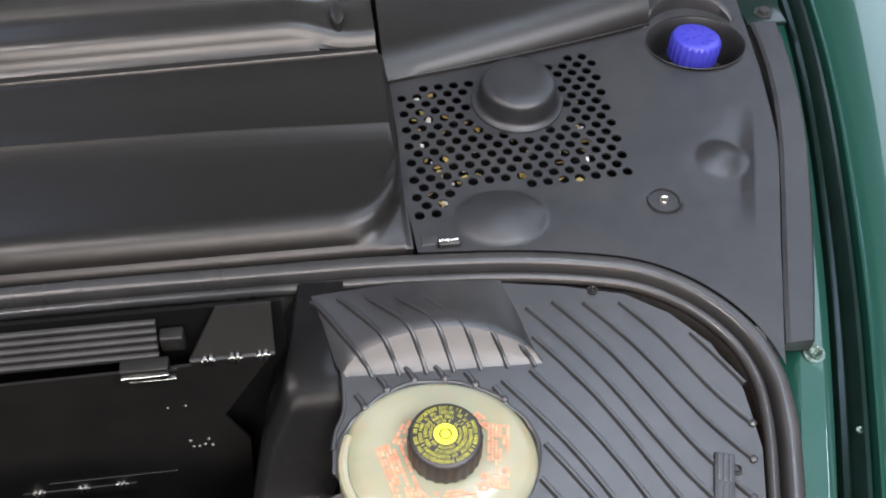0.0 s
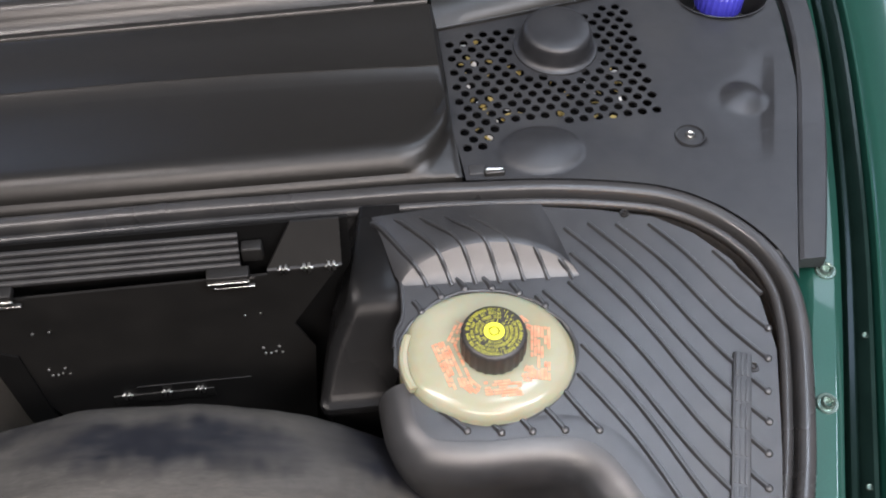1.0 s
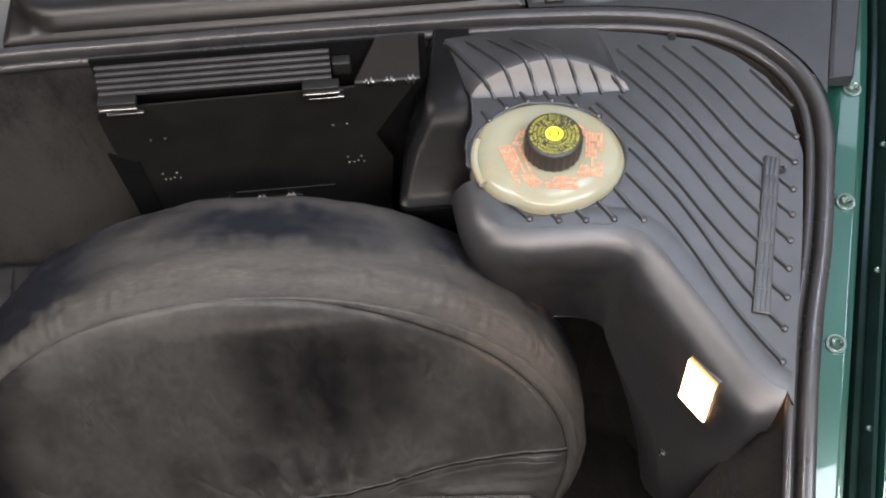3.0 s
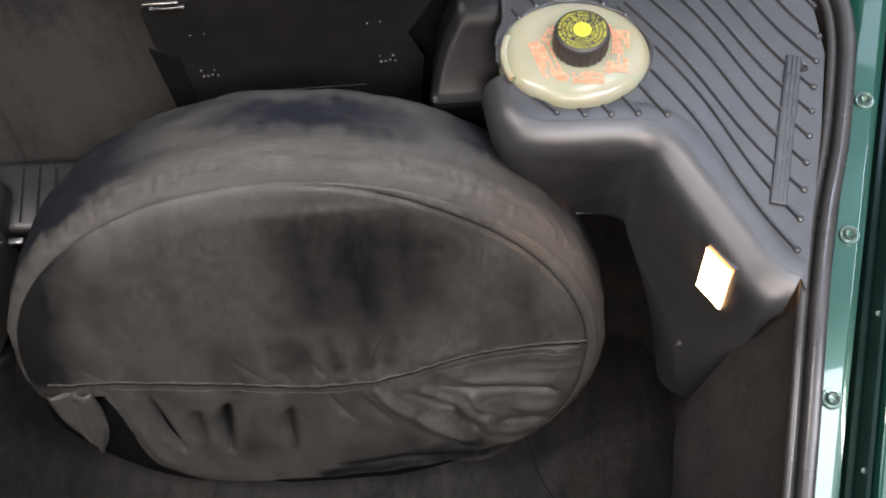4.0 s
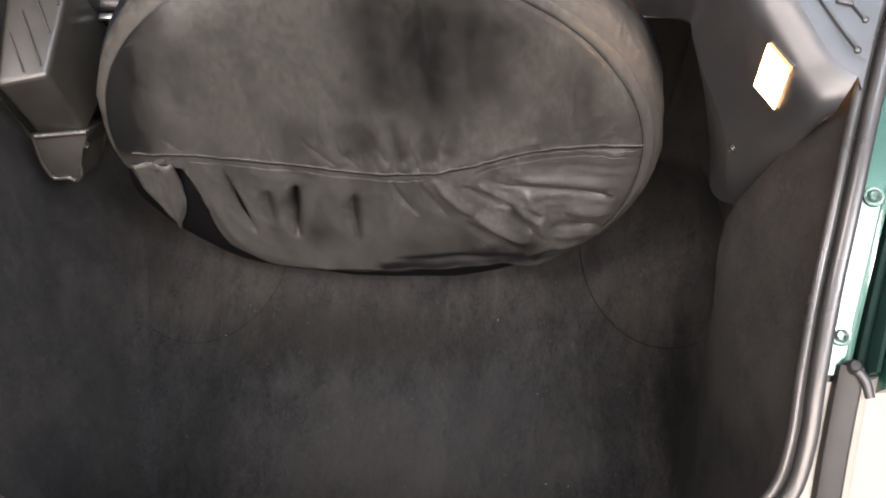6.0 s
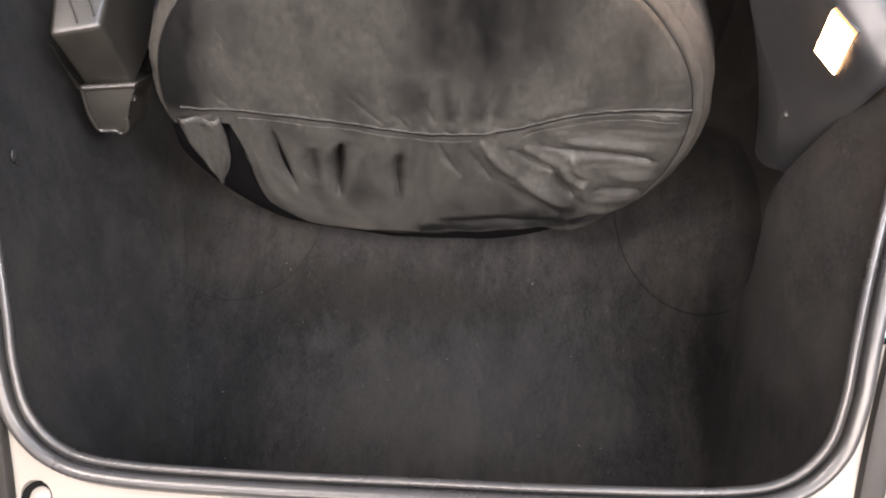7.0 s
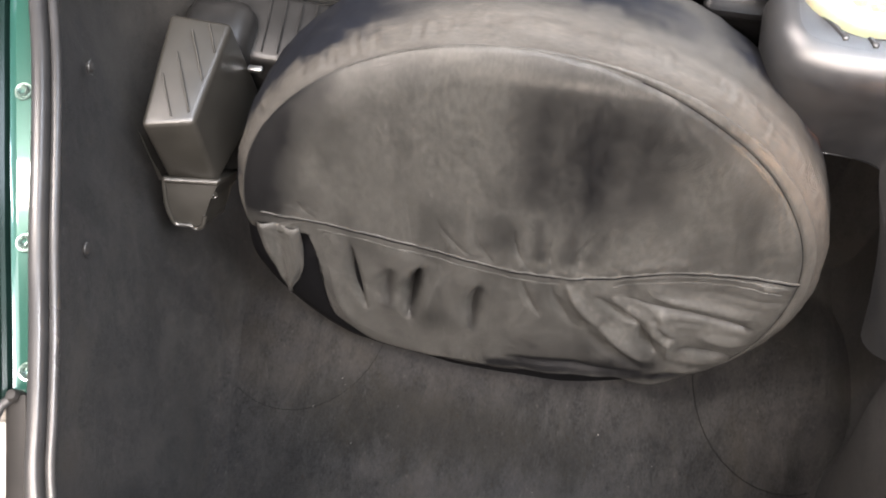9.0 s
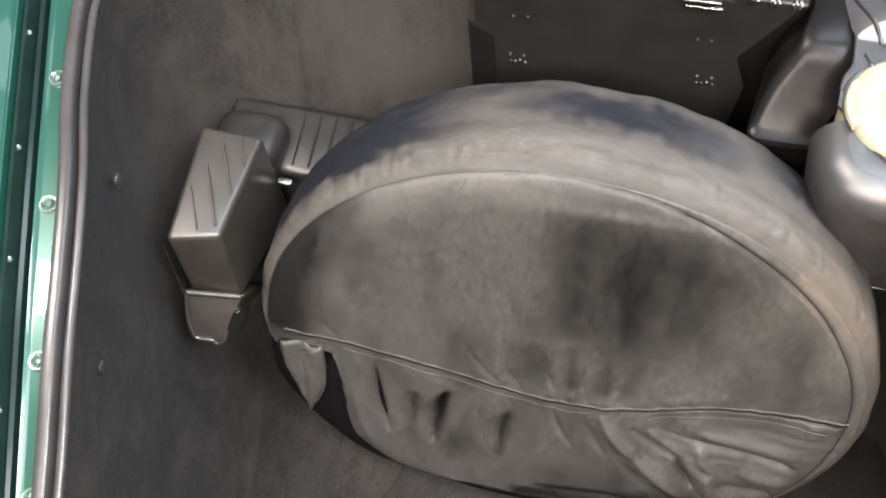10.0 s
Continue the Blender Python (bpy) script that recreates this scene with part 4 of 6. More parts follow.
def ribbed_liner():
    ob = thing("ribbed_liner", "black ribbed plastic side liner with an opening for the reservoir", "trunk liner")
    edge = [(p.x, p.y) for p in smoothpath([(x, y, 0) for x, y in EDGE], 7)]
    inner = offset_line(edge, 0.014)
    rear = [(0.2030, 1.000), (0.2105, 1.018), (0.2115, 1.06), (0.2085, 1.117), (0.25, 1.128), (0.30, 1.130), (0.345, 1.122), (0.40, 1.112), (0.45, 1.098), (0.482, 1.075), (0.508, 1.042),
            (0.521, 1.00), (0.520, 0.95), (0.498, 0.865), (0.471, 0.775), (0.4535, 0.712)]
    outer = inner + [(0.2035, 0.962), (0.1985, 0.968), (0.2000, 0.985)] + rear
    hole = [(0.204, 0.985), (0.212, 1.002), (0.223, 1.013), (0.242, 1.027), (0.266, 1.034), (0.297, 1.031), (0.323, 1.019), (0.338, 1.004), (0.349, 0.988), (0.352, 0.966), (0.340, 0.938), (0.318, 0.919),
            (0.290, 0.909), (0.262, 0.911), (0.238, 0.926), (0.218, 0.945), (0.206, 0.955)]
    hole = [(p.x, p.y) for p in smoothpath([(x, y, 0) for x, y in hole], 4, True)]
    part("opening_rim", sweep([(x, y, liner_z(x, y) - 0.0005 + 0.0006 * math.sin(k * 1.3)) for k, (x, y) in enumerate(hole)], circle(0.0021, 8), True), PLASTIC, ob)
    bm = plate(outer, [hole], liner_z, 0.003, [0.22 + 0.04 * k for k in range(8)], [0.74 + 0.03 * k for k in range(13)])
    top = part("top_sheet", bm, PLASTIC, ob)
    # rounded front edge with its skirt
    rings = []
    drop = []
    for i, p in enumerate(edge):
        s = p[0]
        if p[0] > 0.325:
            d = float(np.interp(p[0], [0.325, 0.345, 0.365, 0.385, 0.398, 0.408, 0.414, 0.4285, 0.4305, 0.4365, 0.443], [0.108, 0.120, 0.144, 0.187, 0.227, 0.272, 0.268, 0.222, 0.110, 0.046, 0.036]))
            drop.append((d, (0.0205 + 0.09 * max(0, d - 0.034)) * min(1, (0.4435 - p[0]) / 0.012) + 0.002))
        else:
            drop.append((0.17, -0.012))
    shape = [(-0.036, -0.0010), (-0.032, 0.00010), (-0.026, 0.00030), (-0.020, 0.00030), (-0.016, 0.0001), (-0.012, -0.0005), (-0.006, -0.0024), (-0.001, -0.0056), (0.0035, -0.0100), (0.0075, -0.0160), (0.0100, -0.0240), (0.0110, -0.034)]
    for off, dz in shape:
        wide = [off * (1 + 0.85 * max(0, min(1, (p[0] - 0.335) / 0.03)) * max(0, min(1, (0.443 - p[0]) / 0.012))) if off > 0 else off for p in edge]
        line = [offset_line(edge, -wide[i])[i] for i in range(len(edge))]
        rings.append([(*line[i], liner_z(*(line[i] if off < 0 else edge[i])) + dz) for i in range(len(edge))])
    # the flank ends in a slanting ridge; below that it turns back under itself
    for step in (0.35, 0.70, 0.98, 1.0, 2.0):
        ring = []
        for i in range(len(edge)):
            d, o = drop[i]
            ridge = float(np.interp(i, [12, 14, 17, 20, 23, 26, 29, 32, 36], [1, 0.88, 0.71, 0.69, 0.76, 0.82, 0.89, 0.94, 1.0]))
            f = step * ridge if step <= 1 else 1.0
            back = (1 - ridge) * 4.5 if step > 1 else 0.0
            first = 0.011 * (1 + 0.85 * max(0, min(1, (edge[i][0] - 0.335) / 0.03)) * max(0, min(1, (0.443 - edge[i][0]) / 0.012)))
            off = first + (o - first) * f
            x, y = offset_line(edge, -off)[i]
            x, y = x + 0.0075 * back, y + 0.017 * back
            ring.append((x, y, liner_z(*edge[i]) - 0.034 - (d - 0.034) * f - 0.036 * back if d > 0.034 else liner_z(*edge[i]) - 0.034 - 0.001 * f))
        rings.append(ring)
    # ease the inner corner of the skirt
    for r_, ring in enumerate(rings[6:], 6):
        pts = [Vector(p) for p in ring]
        for _ in range(30):
            pts = [pts[i] if i in (0, len(pts) - 1) or not 0.29 < pts[i].x < 0.37 else (pts[i - 1] + pts[i] * 2 + pts[i + 1]) / 4 for i in range(len(pts))]
        rings[r_] = [tuple(p) for p in pts]
    sk = part("front_skirt", loft(rings, False), PLASTIC, ob)
    so = sk.modifiers.new("thickness", "SOLIDIFY")
    so.thickness, so.use_rim = 0.0025, False
    # shoulder beside the sheet-metal panel: level with the sheet, then rounded down to a front face with a lip at its foot
    rings = []
    def right_edge(y):
        return float(np.interp(y, [0.97, 0.985, 0.998, 1.012, 1.15], [0.1955, 0.1975, 0.207, 0.218, 0.218]))

    for front, left, dz in ((0.115, 0.026, 0.0014), (0.095, 0.024, 0.0006), (0.080, 0.0225, -0.0015), (0.070, 0.0215, -0.0040), (0.063, 0.0205, -0.0075), (0.058, 0.0195, -0.0115), (0.054, 0.018, -0.0155), (0.050, 0.0155, -0.0205),
                            (0.044, 0.0115, -0.0275), (0.034, 0.006, -0.0385), (0.022, 0.0025, -0.0515), (0.010, 0.0008, -0.0630), (0.004, 0.0, -0.0680), (-0.0015, -0.001, -0.0695), (-0.003, -0.002, -0.073), (-0.003, -0.002, -0.079), (-0.001, -0.001, -0.083), (0.003, 0.002, -0.087), (0.006, 0.006, -0.20)):
        yf = 0.975 + front
        r = 0.010 + 0.08 * front
        ring = []
        for k in range(9):
            y = 1.14 + (yf + r - 1.14) * k / 8
            ring.append((y, 0.0))
        for k in range(1, 9):
            a = math.pi / 2 * k / 8
            ring.append((yf + r - r * math.sin(a), r - r * math.cos(a)))
        pts = []
        for y, inset in ring:
            pts.append((0.133 + left + 0.16 * max(0, y - 0.985) + inset, y))
        xa = pts[-1][0]
        xb = right_edge(yf)
        for k in range(1, 7):
            pts.append((xa + (xb - xa) * k / 6, yf))
        for k in range(1, 8):
            y = yf + (1.14 - yf) * (k / 7) ** 1.5
            pts.append((right_edge(y), y))
        rings.append([(x, y, rim(y) + dz - 0.002 * max(0, min(1, (x - 0.200) / 0.012))) for x, y in pts])
    part("shoulder", loft(rings, True, (True, True)), SHADED_LINER, ob, "smooth rounded black shoulder with a lip")
    part("shoulder_edge", tube(smoothpath([(0.2000, 0.985, liner_z(0, 0.985) + 0.0002), (0.2030, 1.000, liner_z(0, 1.0) + 0.0002), (0.2105, 1.018, liner_z(0, 1.02)), (0.2115, 1.06, liner_z(0, 1.06)), (0.2085, 1.115, liner_z(0, 1.115))], 4), 0.0016, 8), PLASTIC, ob)
    # raised eyebrow with its slanted front face
    arch, n = [], 30

    def bow(q):
        return 0.0235 * math.sin(math.pi * q) ** 0.62

    for k in range(n + 1):
        q = k / n
        arch.append((0.211 + 0.158 * q, bow(q)))
    brow, face_ = [], []
    for x, h in arch:
        y0 = 1.047 - 0.006 * (x - 0.21) / 0.16
        z0 = liner_z(x, y0)
        brow.append([(x, y0 + h, z0 + h), (x, y0 + h + 0.002, z0 + h + 0.0007), (x - 0.004, y0 + h + 0.010, z0 + h * 1.03 + 0.0005), (x - 0.012, y0 + 0.05, liner_z(x, 1.09) + h * 0.62 + 0.0005), (x - 0.020, 1.128 - 0.05 * abs(x - 0.28), liner_z(x, 1.12) + h * 0.1 + 0.001)])
        face_.append([(x, y0 - 0.002, z0 - 0.0004), (x, y0, z0 + 0.0004), (x, y0 + 0.5 * h, z0 + 0.46 * h), (x, y0 + 0.93 * h, z0 + 0.93 * h), (x, y0 + h, z0 + h)])
    part("brow", loft(brow, False), PLASTIC, ob)
    part("brow_face", loft(face_, False), PLASTIC, ob, "slanted face of the brow, catching the light")
    for k in range(7):
        q = 0.11 + 0.135 * k
        x, h = 0.211 + 0.158 * q, bow(q)
        y0 = 1.047 - 0.006 * (x - 0.21) / 0.16
        z0 = liner_z(x, y0)
        path = [(x + 0.006, y0 - 0.004, z0 + 0.0002), (x + 0.003, y0 + 0.3 * h, z0 + h * 0.27), (x - 0.003, y0 + h * 0.97, z0 + h - 0.0004), (x - 0.012, y0 + h + 0.016, z0 + h - 0.0008), (x - 0.030, y0 + 0.062, liner_z(x, 1.09) + h * 0.52 - 0.0008), (x - 0.038, 1.118, liner_z(x, 1.12) + h * 0.16 - 0.0008)]
        part("rib", sweep(smoothpath(path, 5), [(-0.0019, -0.003), (-0.0016, 0.0008), (-0.0008, 0.0016), (0.0008, 0.0016), (0.0016, 0.0008), (0.0019, -0.003)], flat=False), PLASTIC, ob)
    # diagonal ribs: a family of shallow S curves that end in small beads
    def rib(path, bead=True):
        pts = smoothpath([(x, y, liner_z(x, y) + 0.0008) for x, y in path], 5)
        bm = sweep(pts, [(-0.0025, -0.003), (-0.0021, 0.0006), (-0.0010, 0.0019), (0.0010, 0.0019), (0.0021, 0.0006), (0.0025, -0.003)])
        one = part("rib", bm, PLASTIC, ob)
        if bead:
            part("rib_end", revolve([(0.0034, -0.003), (0.0031, 0.0012), (0.0020, 0.0023), (0, 0.0026)], Matrix.Translation(pts[-1]), 12), PLASTIC, one)
    ends = [(0.5185, 0.970), (0.5100, 0.942), (0.5010, 0.913), (0.4938, 0.887), (0.4857, 0.861), (0.4775, 0.8336), (0.4695, 0.8064), (0.4605, 0.778), (0.4520, 0.749)]
    starts = [(0.4436, 1.090), (0.4138, 1.093), (0.3887, 1.097), (0.3660, 1.0935), (0.3660, 1.065), (0.3580, 1.0345), (0.3345, 1.028), (0.3575, 0.972), (0.3495, 0.9455)]
    for (sx, sy), (ex, ey) in zip(starts, ends):
        # a shallow S: bowed out in its upper half and in below
        dx, dy = ex - sx, ey - sy
        path = [(sx + dx * q - dy * 0.015 * math.sin(2 * math.pi * q ** 1.1), sy + dy * q + dx * 0.015 * math.sin(2 * math.pi * q ** 1.1)) for q in (0, 0.15, 0.3, 0.45, 0.6, 0.75, 0.9, 1)]
        rib(path)
    rib([(0.494, 1.054), (0.508, 1.031), (0.523, 1.004)], False)
    rib([(0.334, 0.932), (0.346, 0.911), (0.3564, 0.8945)])
    rib([(0.316, 0.919), (0.323, 0.908), (0.3293, 0.8975)])
    for ex, ey in ((0.2516, 0.905), (0.2783, 0.9007), (0.3032, 0.899)):
        k = (ex - 0.251) / 0.106
        rib([(ex - 0.020 + 0.006 * k, ey + 0.020 + 0.026 * k), (ex - 0.010, ey + 0.011 + 0.010 * k), (ex, ey)])
    for ex, ey in ((0.2265, 1.0165), (0.245, 1.0300), (0.2665, 1.0360), (0.290, 1.0345), (0.313, 1.0265), (0.333, 1.0115)):
        rib([(ex - 0.006, ey + 0.012), (ex - 0.003, ey + 0.007), (ex, ey + 0.0005)])
    # raised lettering plate, as plain blocks
    a, b = Vector((0.4888, 0.9475)), Vector((0.4424, 0.7935))
    d = (b - a).normalized()
    ang = math.degrees(math.atan2(d.y, d.x))
    plq = a + d * 0.0805
    tilt = math.degrees(math.atan2(rim(b.y) - rim(a.y), (b - a).length))
    base = Matrix.Translation((plq.x, plq.y, liner_z(plq.x, plq.y))) @ pose(0, 0, 0, 0, 0, ang) @ pose(0, 0, 0, 0, -tilt, 0)
    part("badge_plate", box(bmesh.new(), (-0.0815, -0.0075, -0.003), (0.0815, 0.0075, 0.0036), 0.0010, base), PLASTIC, ob, "raised bar of plain relief blocks")
    for k in range(7):
        bm = bmesh.new()
        u = -0.0700 + 0.0233 * k
        for j in range(3):
            box(bm, (u - 0.0105, -0.0056 + 0.0042 * j, 0.0034), (u + 0.0105, -0.0031 + 0.0042 * j, 0.0043), 0.0003, base)
        part("relief_block", bm, PLASTIC, ob)
    screw("clip", (0.4955, 0.936, liner_z(0.49, 0.936) + 0.001), 0.005, ob, material=PLASTIC)
    screw("clip", (0.190, 1.104, liner_z(0.19, 1.104) - 0.006), 0.004, ob, material=SATIN)
    screw("clip", (0.424, 1.104, liner_z(0.42, 1.104) + 0.002), 0.0045, ob, material=SATIN)
    screw("screw", (0.3755, 0.7385, 0.638), 0.0055, ob, (-0.82, -0.57, 0.1), DULLMETAL)


def trunk_lamp():
    ob = thing("trunk_lamp", "lit warm white trunk lamp set in the liner's flank", "lamp")
    t, r, l = Vector((0.378, 0.767, 0.800)), Vector((0.397, 0.740, 0.802)), Vector((0.378, 0.757, 0.744))
    X, Y = (r - t), (l - t)
    nrm = X.cross(Y).normalized()
    if nrm.x > 0:
        nrm = -nrm
    def quad(g, d):
        c = t + X / 2 + Y / 2
        pts = []
        for u, v in ((-0.5, -0.5), (0.5, -0.5), (0.5, 0.5), (-0.5, 0.5)):
            pts.append(c + X * u * g + Y * v * (1 + (g - 1) * 0.6) + nrm * (d + 0.0026 + (0.003 if u > 0 else 0) - (0.0012 if v < 0 else 0)))
        return pts
    part("bezel", loft([quad(1.05, -0.014), quad(1.05, -0.0055), quad(1.03, -0.0045), quad(0.98, -0.0045), quad(0.96, -0.006)]), PLASTIC, ob)
    part("lens_edge", loft([quad(1.0, -0.012), quad(1.0, -0.0022), quad(0.995, -0.0012), quad(0.985, -0.0008), quad(0.98, -0.003)]), GLOWEDGE, ob, "dim orange rim of the lens")
    part("lens", loft([quad(0.98, -0.006), quad(0.98, -0.0006), quad(0.965, 0.0004), quad(0.92, 0.0008)], True, (True, True)), GLOW, ob, "glowing frosted lens")


def reservoir():
    ob = thing("brake_fluid_reservoir", "milky yellowish brake fluid reservoir with red print", "reservoir")
    m = Matrix.Translation((RES[0] + 0.0, RES[1], rim(RES[1]) - 0.0015))
    prof_ = [(0.60, -0.07), (0.92, -0.06), (0.975, -0.02), (0.985, -0.006), (0.972, 0.002), (0.94, 0.007), (0.86, 0.0105), (0.70, 0.0125), (0.5, 0.0135), (0.3, 0.014), (0.0, 0.014)]
    bm = revolve([(r * 0.0785, h) for r, h in prof_], None, 56)
    for v in bm.verts:
        v.co.y *= 0.785 if v.co.y < 0 else 0.90
        if v.co.x < 0 and v.co.y < 0:
            v.co.y *= 1 - 0.28 * (-v.co.x / 0.078) ** 1.6
        if v.co.x < -0.055:
            k = (v.co.x + 0.055) * -1
            v.co.z -= 6 * k * k * 3
            v.co.x += 0.24 * k
    bm.transform(m)
    tank = part("tank", bm, RESERVOIR, ob)
    part("step", sweep([(RES[0] - 0.068 + 0.006 * (j / 6 - 0.5) ** 2 * 4, RES[1] - 0.026 + 0.052 * j / 6, rim(RES[1]) + 0.006) for j in range(7)], circle(0.004, 8)), RESERVOIR, ob)
    cz = rim(RES[1]) + 0.016
    cm = Matrix.Translation((0.281, 0.970, cz)) @ pose(0, 0, 0, 0, 0, 0)
    cap = revolve([(0.0240, -0.006), (0.0250, -0.0025), (0.0268, -0.002), (0.0270, -0.001), (0.0270, 0.0165), (0.0262, 0.0190), (0.0245, 0.0203), (0.020, 0.0206), (0, 0.0206)], cm, 96,
                  wobble=lambda i, n, h: (0.0004 if (i // 2) % 2 else -0.0003) if h < 0.018 else 0)
    cap = part("cap", cap, CAPBLACK, ob, "black knurled screw cap with worn yellow print")
    part("cap_emblem", revolve([(0.0086, 0.0205), (0.0086, 0.0212), (0.0046, 0.0212), (0.0045, 0.0206), (0.0036, 0.0206), (0.0035, 0.0212), (0, 0.0212)], cm, 24), YELLOW, cap)
    rnd = random.Random(11)
    for ring, (ra, rb, cnt) in enumerate(((0.0098, 0.0120, 44), (0.0130, 0.0158, 66), (0.0168, 0.0194, 84), (0.0204, 0.0232, 104))):
        bm = bmesh.new()
        for k in range(cnt):
            a0 = 2 * math.pi * k / cnt
            deg = math.degrees(a0)
            if rnd.random() < (0.5 if 20 < deg < 70 else 0.16 if ring else 0.08):
                continue
            w = 2 * math.pi / cnt * rnd.uniform(0.22, 0.46)
            pts = []
            for q, a in ((ra, a0), (rb, a0), (rb, a0 + w), (ra, a0 + w)):
                pts.append((q * math.cos(a), q * math.sin(a)))
            loft([[(x, y, 0.0204) for x, y in pts], [(x, y, 0.0210) for x, y in pts]], True, (True, True), bm)
        bm.transform(cm)
        part("print_ring", bm, PRINT, cap)
    # red print: three groups of worn bars round the cap
    def top_z(x, y):
        q = math.hypot((x - RES[0]) / 0.078, (y - RES[1]) / 0.064)
        return rim(RES[1]) - 0.0015 + np.interp(q, [0, 0.3, 0.5, 0.7, 0.86, 0.94], [0.014, 0.014, 0.0135, 0.0125, 0.0105, 0.007]) + 0.0004
    for gx, gy, w, h, turn, cnt in ((0.2455, 0.958, 0.046, 0.020, 104, 7), (0.284, 0.931, 0.030, 0.015, 0, 6), (0.3195, 0.962, 0.052, 0.017, 80, 6), (0.2530, 0.988, 0.022, 0.010, 60, 3), (0.306, 0.942, 0.014, 0.010, 60, 4), (0.258, 0.936, 0.016, 0.011, -50, 4), (0.312, 0.992, 0.016, 0.008, -50, 3)):
        for k in range(cnt):
            v = (k + 0.5) / cnt - 0.5
            u0 = -0.5
            while u0 < 0.5:
                L_ = rnd.uniform(0.06, 0.24)
                if rnd.random() < 0.78:
                    c, s = math.cos(radians(turn)), math.sin(radians(turn))
                    pts = []
                    for uu, vv in ((u0, v - 0.36 / cnt), (min(u0 + L_, 0.5), v - 0.36 / cnt), (min(u0 + L_, 0.5), v + 0.36 / cnt), (u0, v + 0.36 / cnt)):
                        x, y = gx + c * uu * w - s * vv * h, gy + s * uu * w + c * vv * h
                        pts.append((x, y, top_z(x, y)))
                    part("print_bar", loft([pts, [(x, y, z + 0.0004) for x, y, z in pts]], True, (True, True)), RED, tank)
                u0 += L_ + rnd.uniform(0.0, 0.05)


# ---- rear wall: the black sheet-metal panel with its rails ----
def tank_panel():
    ob = thing("sheet_metal_panel", "black painted sheet-metal panel on the trunk's rear wall", "metal panel")
    y = 1.06
    pts = [(-0.160, 0.846), (-0.150, 0.858), (0.098, 0.862), (0.100, 0.868), (0.160, 0.868), (0.112, 0.786), (0.128, 0.745), (0.116, 0.60), (-0.128, 0.60), (-0.130, 0.66), (-0.158, 0.745)]
    part("panel", prism(pts, y, y + 0.0025), METALBLACK, ob, smooth=False)
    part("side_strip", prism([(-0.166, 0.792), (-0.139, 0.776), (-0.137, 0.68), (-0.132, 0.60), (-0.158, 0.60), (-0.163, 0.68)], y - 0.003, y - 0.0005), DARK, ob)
    part("upper_plate", loft([[(0.098, y + 0.001, 0.868), (0.122, y + 0.020, 0.905), (0.163, y + 0.020, 0.905), (0.162, y + 0.001, 0.868)], [(0.098, y + 0.0035, 0.868), (0.122, y + 0.0225, 0.905), (0.163, y + 0.0225, 0.905), (0.162, y + 0.0035, 0.868)]], True, (True, True)), METALBLACK, ob, smooth=False)
    for x, z in ((0.112, 0.868), (0.132, 0.868), (0.153, 0.868), (-0.062, 0.6905), (-0.024, 0.6905), (0.009, 0.6905)):
        bm = bmesh.new()
        for dx in (-0.0022, 0.0022):
            box(bm, (x + dx - 0.0013, y - 0.003, z - 0.0042), (x + dx + 0.0013, y + 0.002, z + 0.0042), 0.0005)
        box(bm, (x - 0.0055, y - 0.0018, z - 0.0012), (x + 0.0055, y + 0.002, z + 0.0012), 0.0005)
        part("hinge_knuckle", bm, STEEL, ob, "bright worn steel knuckle")
    part("hinge_edge", box(bmesh.new(), (0.098, y - 0.0012, 0.8668), (0.162, y + 0.002, 0.8692), 0.0005), DULLMETAL, ob)
    part("lower_plate", box(bmesh.new(), (-0.076, y - 0.0016, 0.676), (0.022, y + 0.001, 0.6915), 0.001), METALBLACK, ob)
    part("wear_line", box(bmesh.new(), (-0.05, y - 0.0008, 0.7035), (0.06, y + 0.001, 0.7045)), DULLMETAL, ob)
    rnd = random.Random(3)
    for x, z in ((-0.118, 0.806), (-0.103, 0.807), (0.070, 0.806), (0.084, 0.807)):
        part("rivet", revolve([(0, 0.0012), (0.0012, 0.001), (0.0014, 0.0)], Matrix.Translation((x, y, z)) @ pose(0, 0, 0, 90), 8), STEEL, ob)
    for x, z in ((-0.112, 0.742), (0.088, 0.746)):
        for dx, dz in ((-0.009, 0.006), (0.006, 0.006), (-0.008, -0.004), (-0.003, -0.004), (0.002, -0.002), (0.008, -0.004)):
            part("rivet", revolve([(0, 0.0012), (0.0012, 0.001), (0.0014, 0.0)], Matrix.Translation((x + dx, y, z + dz)) @ pose(0, 0, 0, 90), 8), STEEL, ob)
    for x0, x1 in ((-0.151, -0.114), (0.047, 0.083)):
        tab = part("tab", box(bmesh.new(), (x0, y - 0.008, 0.866), (x1, y + 0.004, 0.873), 0.0012), METALBLACK, ob)
        part("bright_edge", box(bmesh.new(), (x0, y - 0.0095, 0.8632), (x1, y - 0.0075, 0.8668), 0.0006), STEEL, tab, "bright steel edge")
        part("tongue", box(bmesh.new(), (x0 + 0.004, y - 0.006, 0.8535), (x1 + 0.003, y - 0.002, 0.8560), 0.0006), STEEL, tab, "bright steel tongue")
    for k in range(5):
        z = 0.873 + 0.0048 * k
        part("rail", sweep([(-0.15, y + 0.006 + 0.004 * k, z), (0.076, y + 0.006 + 0.004 * k, z)], [(-0.0024, -0.002), (-0.0024, 0.001), (-0.001, 0.0022), (0.001, 0.0022), (0.0024, 0.001), (0.0024, -0.002)]), RAIL, ob, "thin dull metal rail")
    # void-black sheet added for the shade behind panel and rails
    part("shade_backing", box(bmesh.new(), (-0.155, y + 0.027, 0.60), (0.17, y + 0.03, 0.898)), DARK, ob)
    part("rail_stop", box(bmesh.new(), (0.078, y + 0.008, 0.872), (0.096, y + 0.02, 0.888), 0.002), METALBLACK, ob)


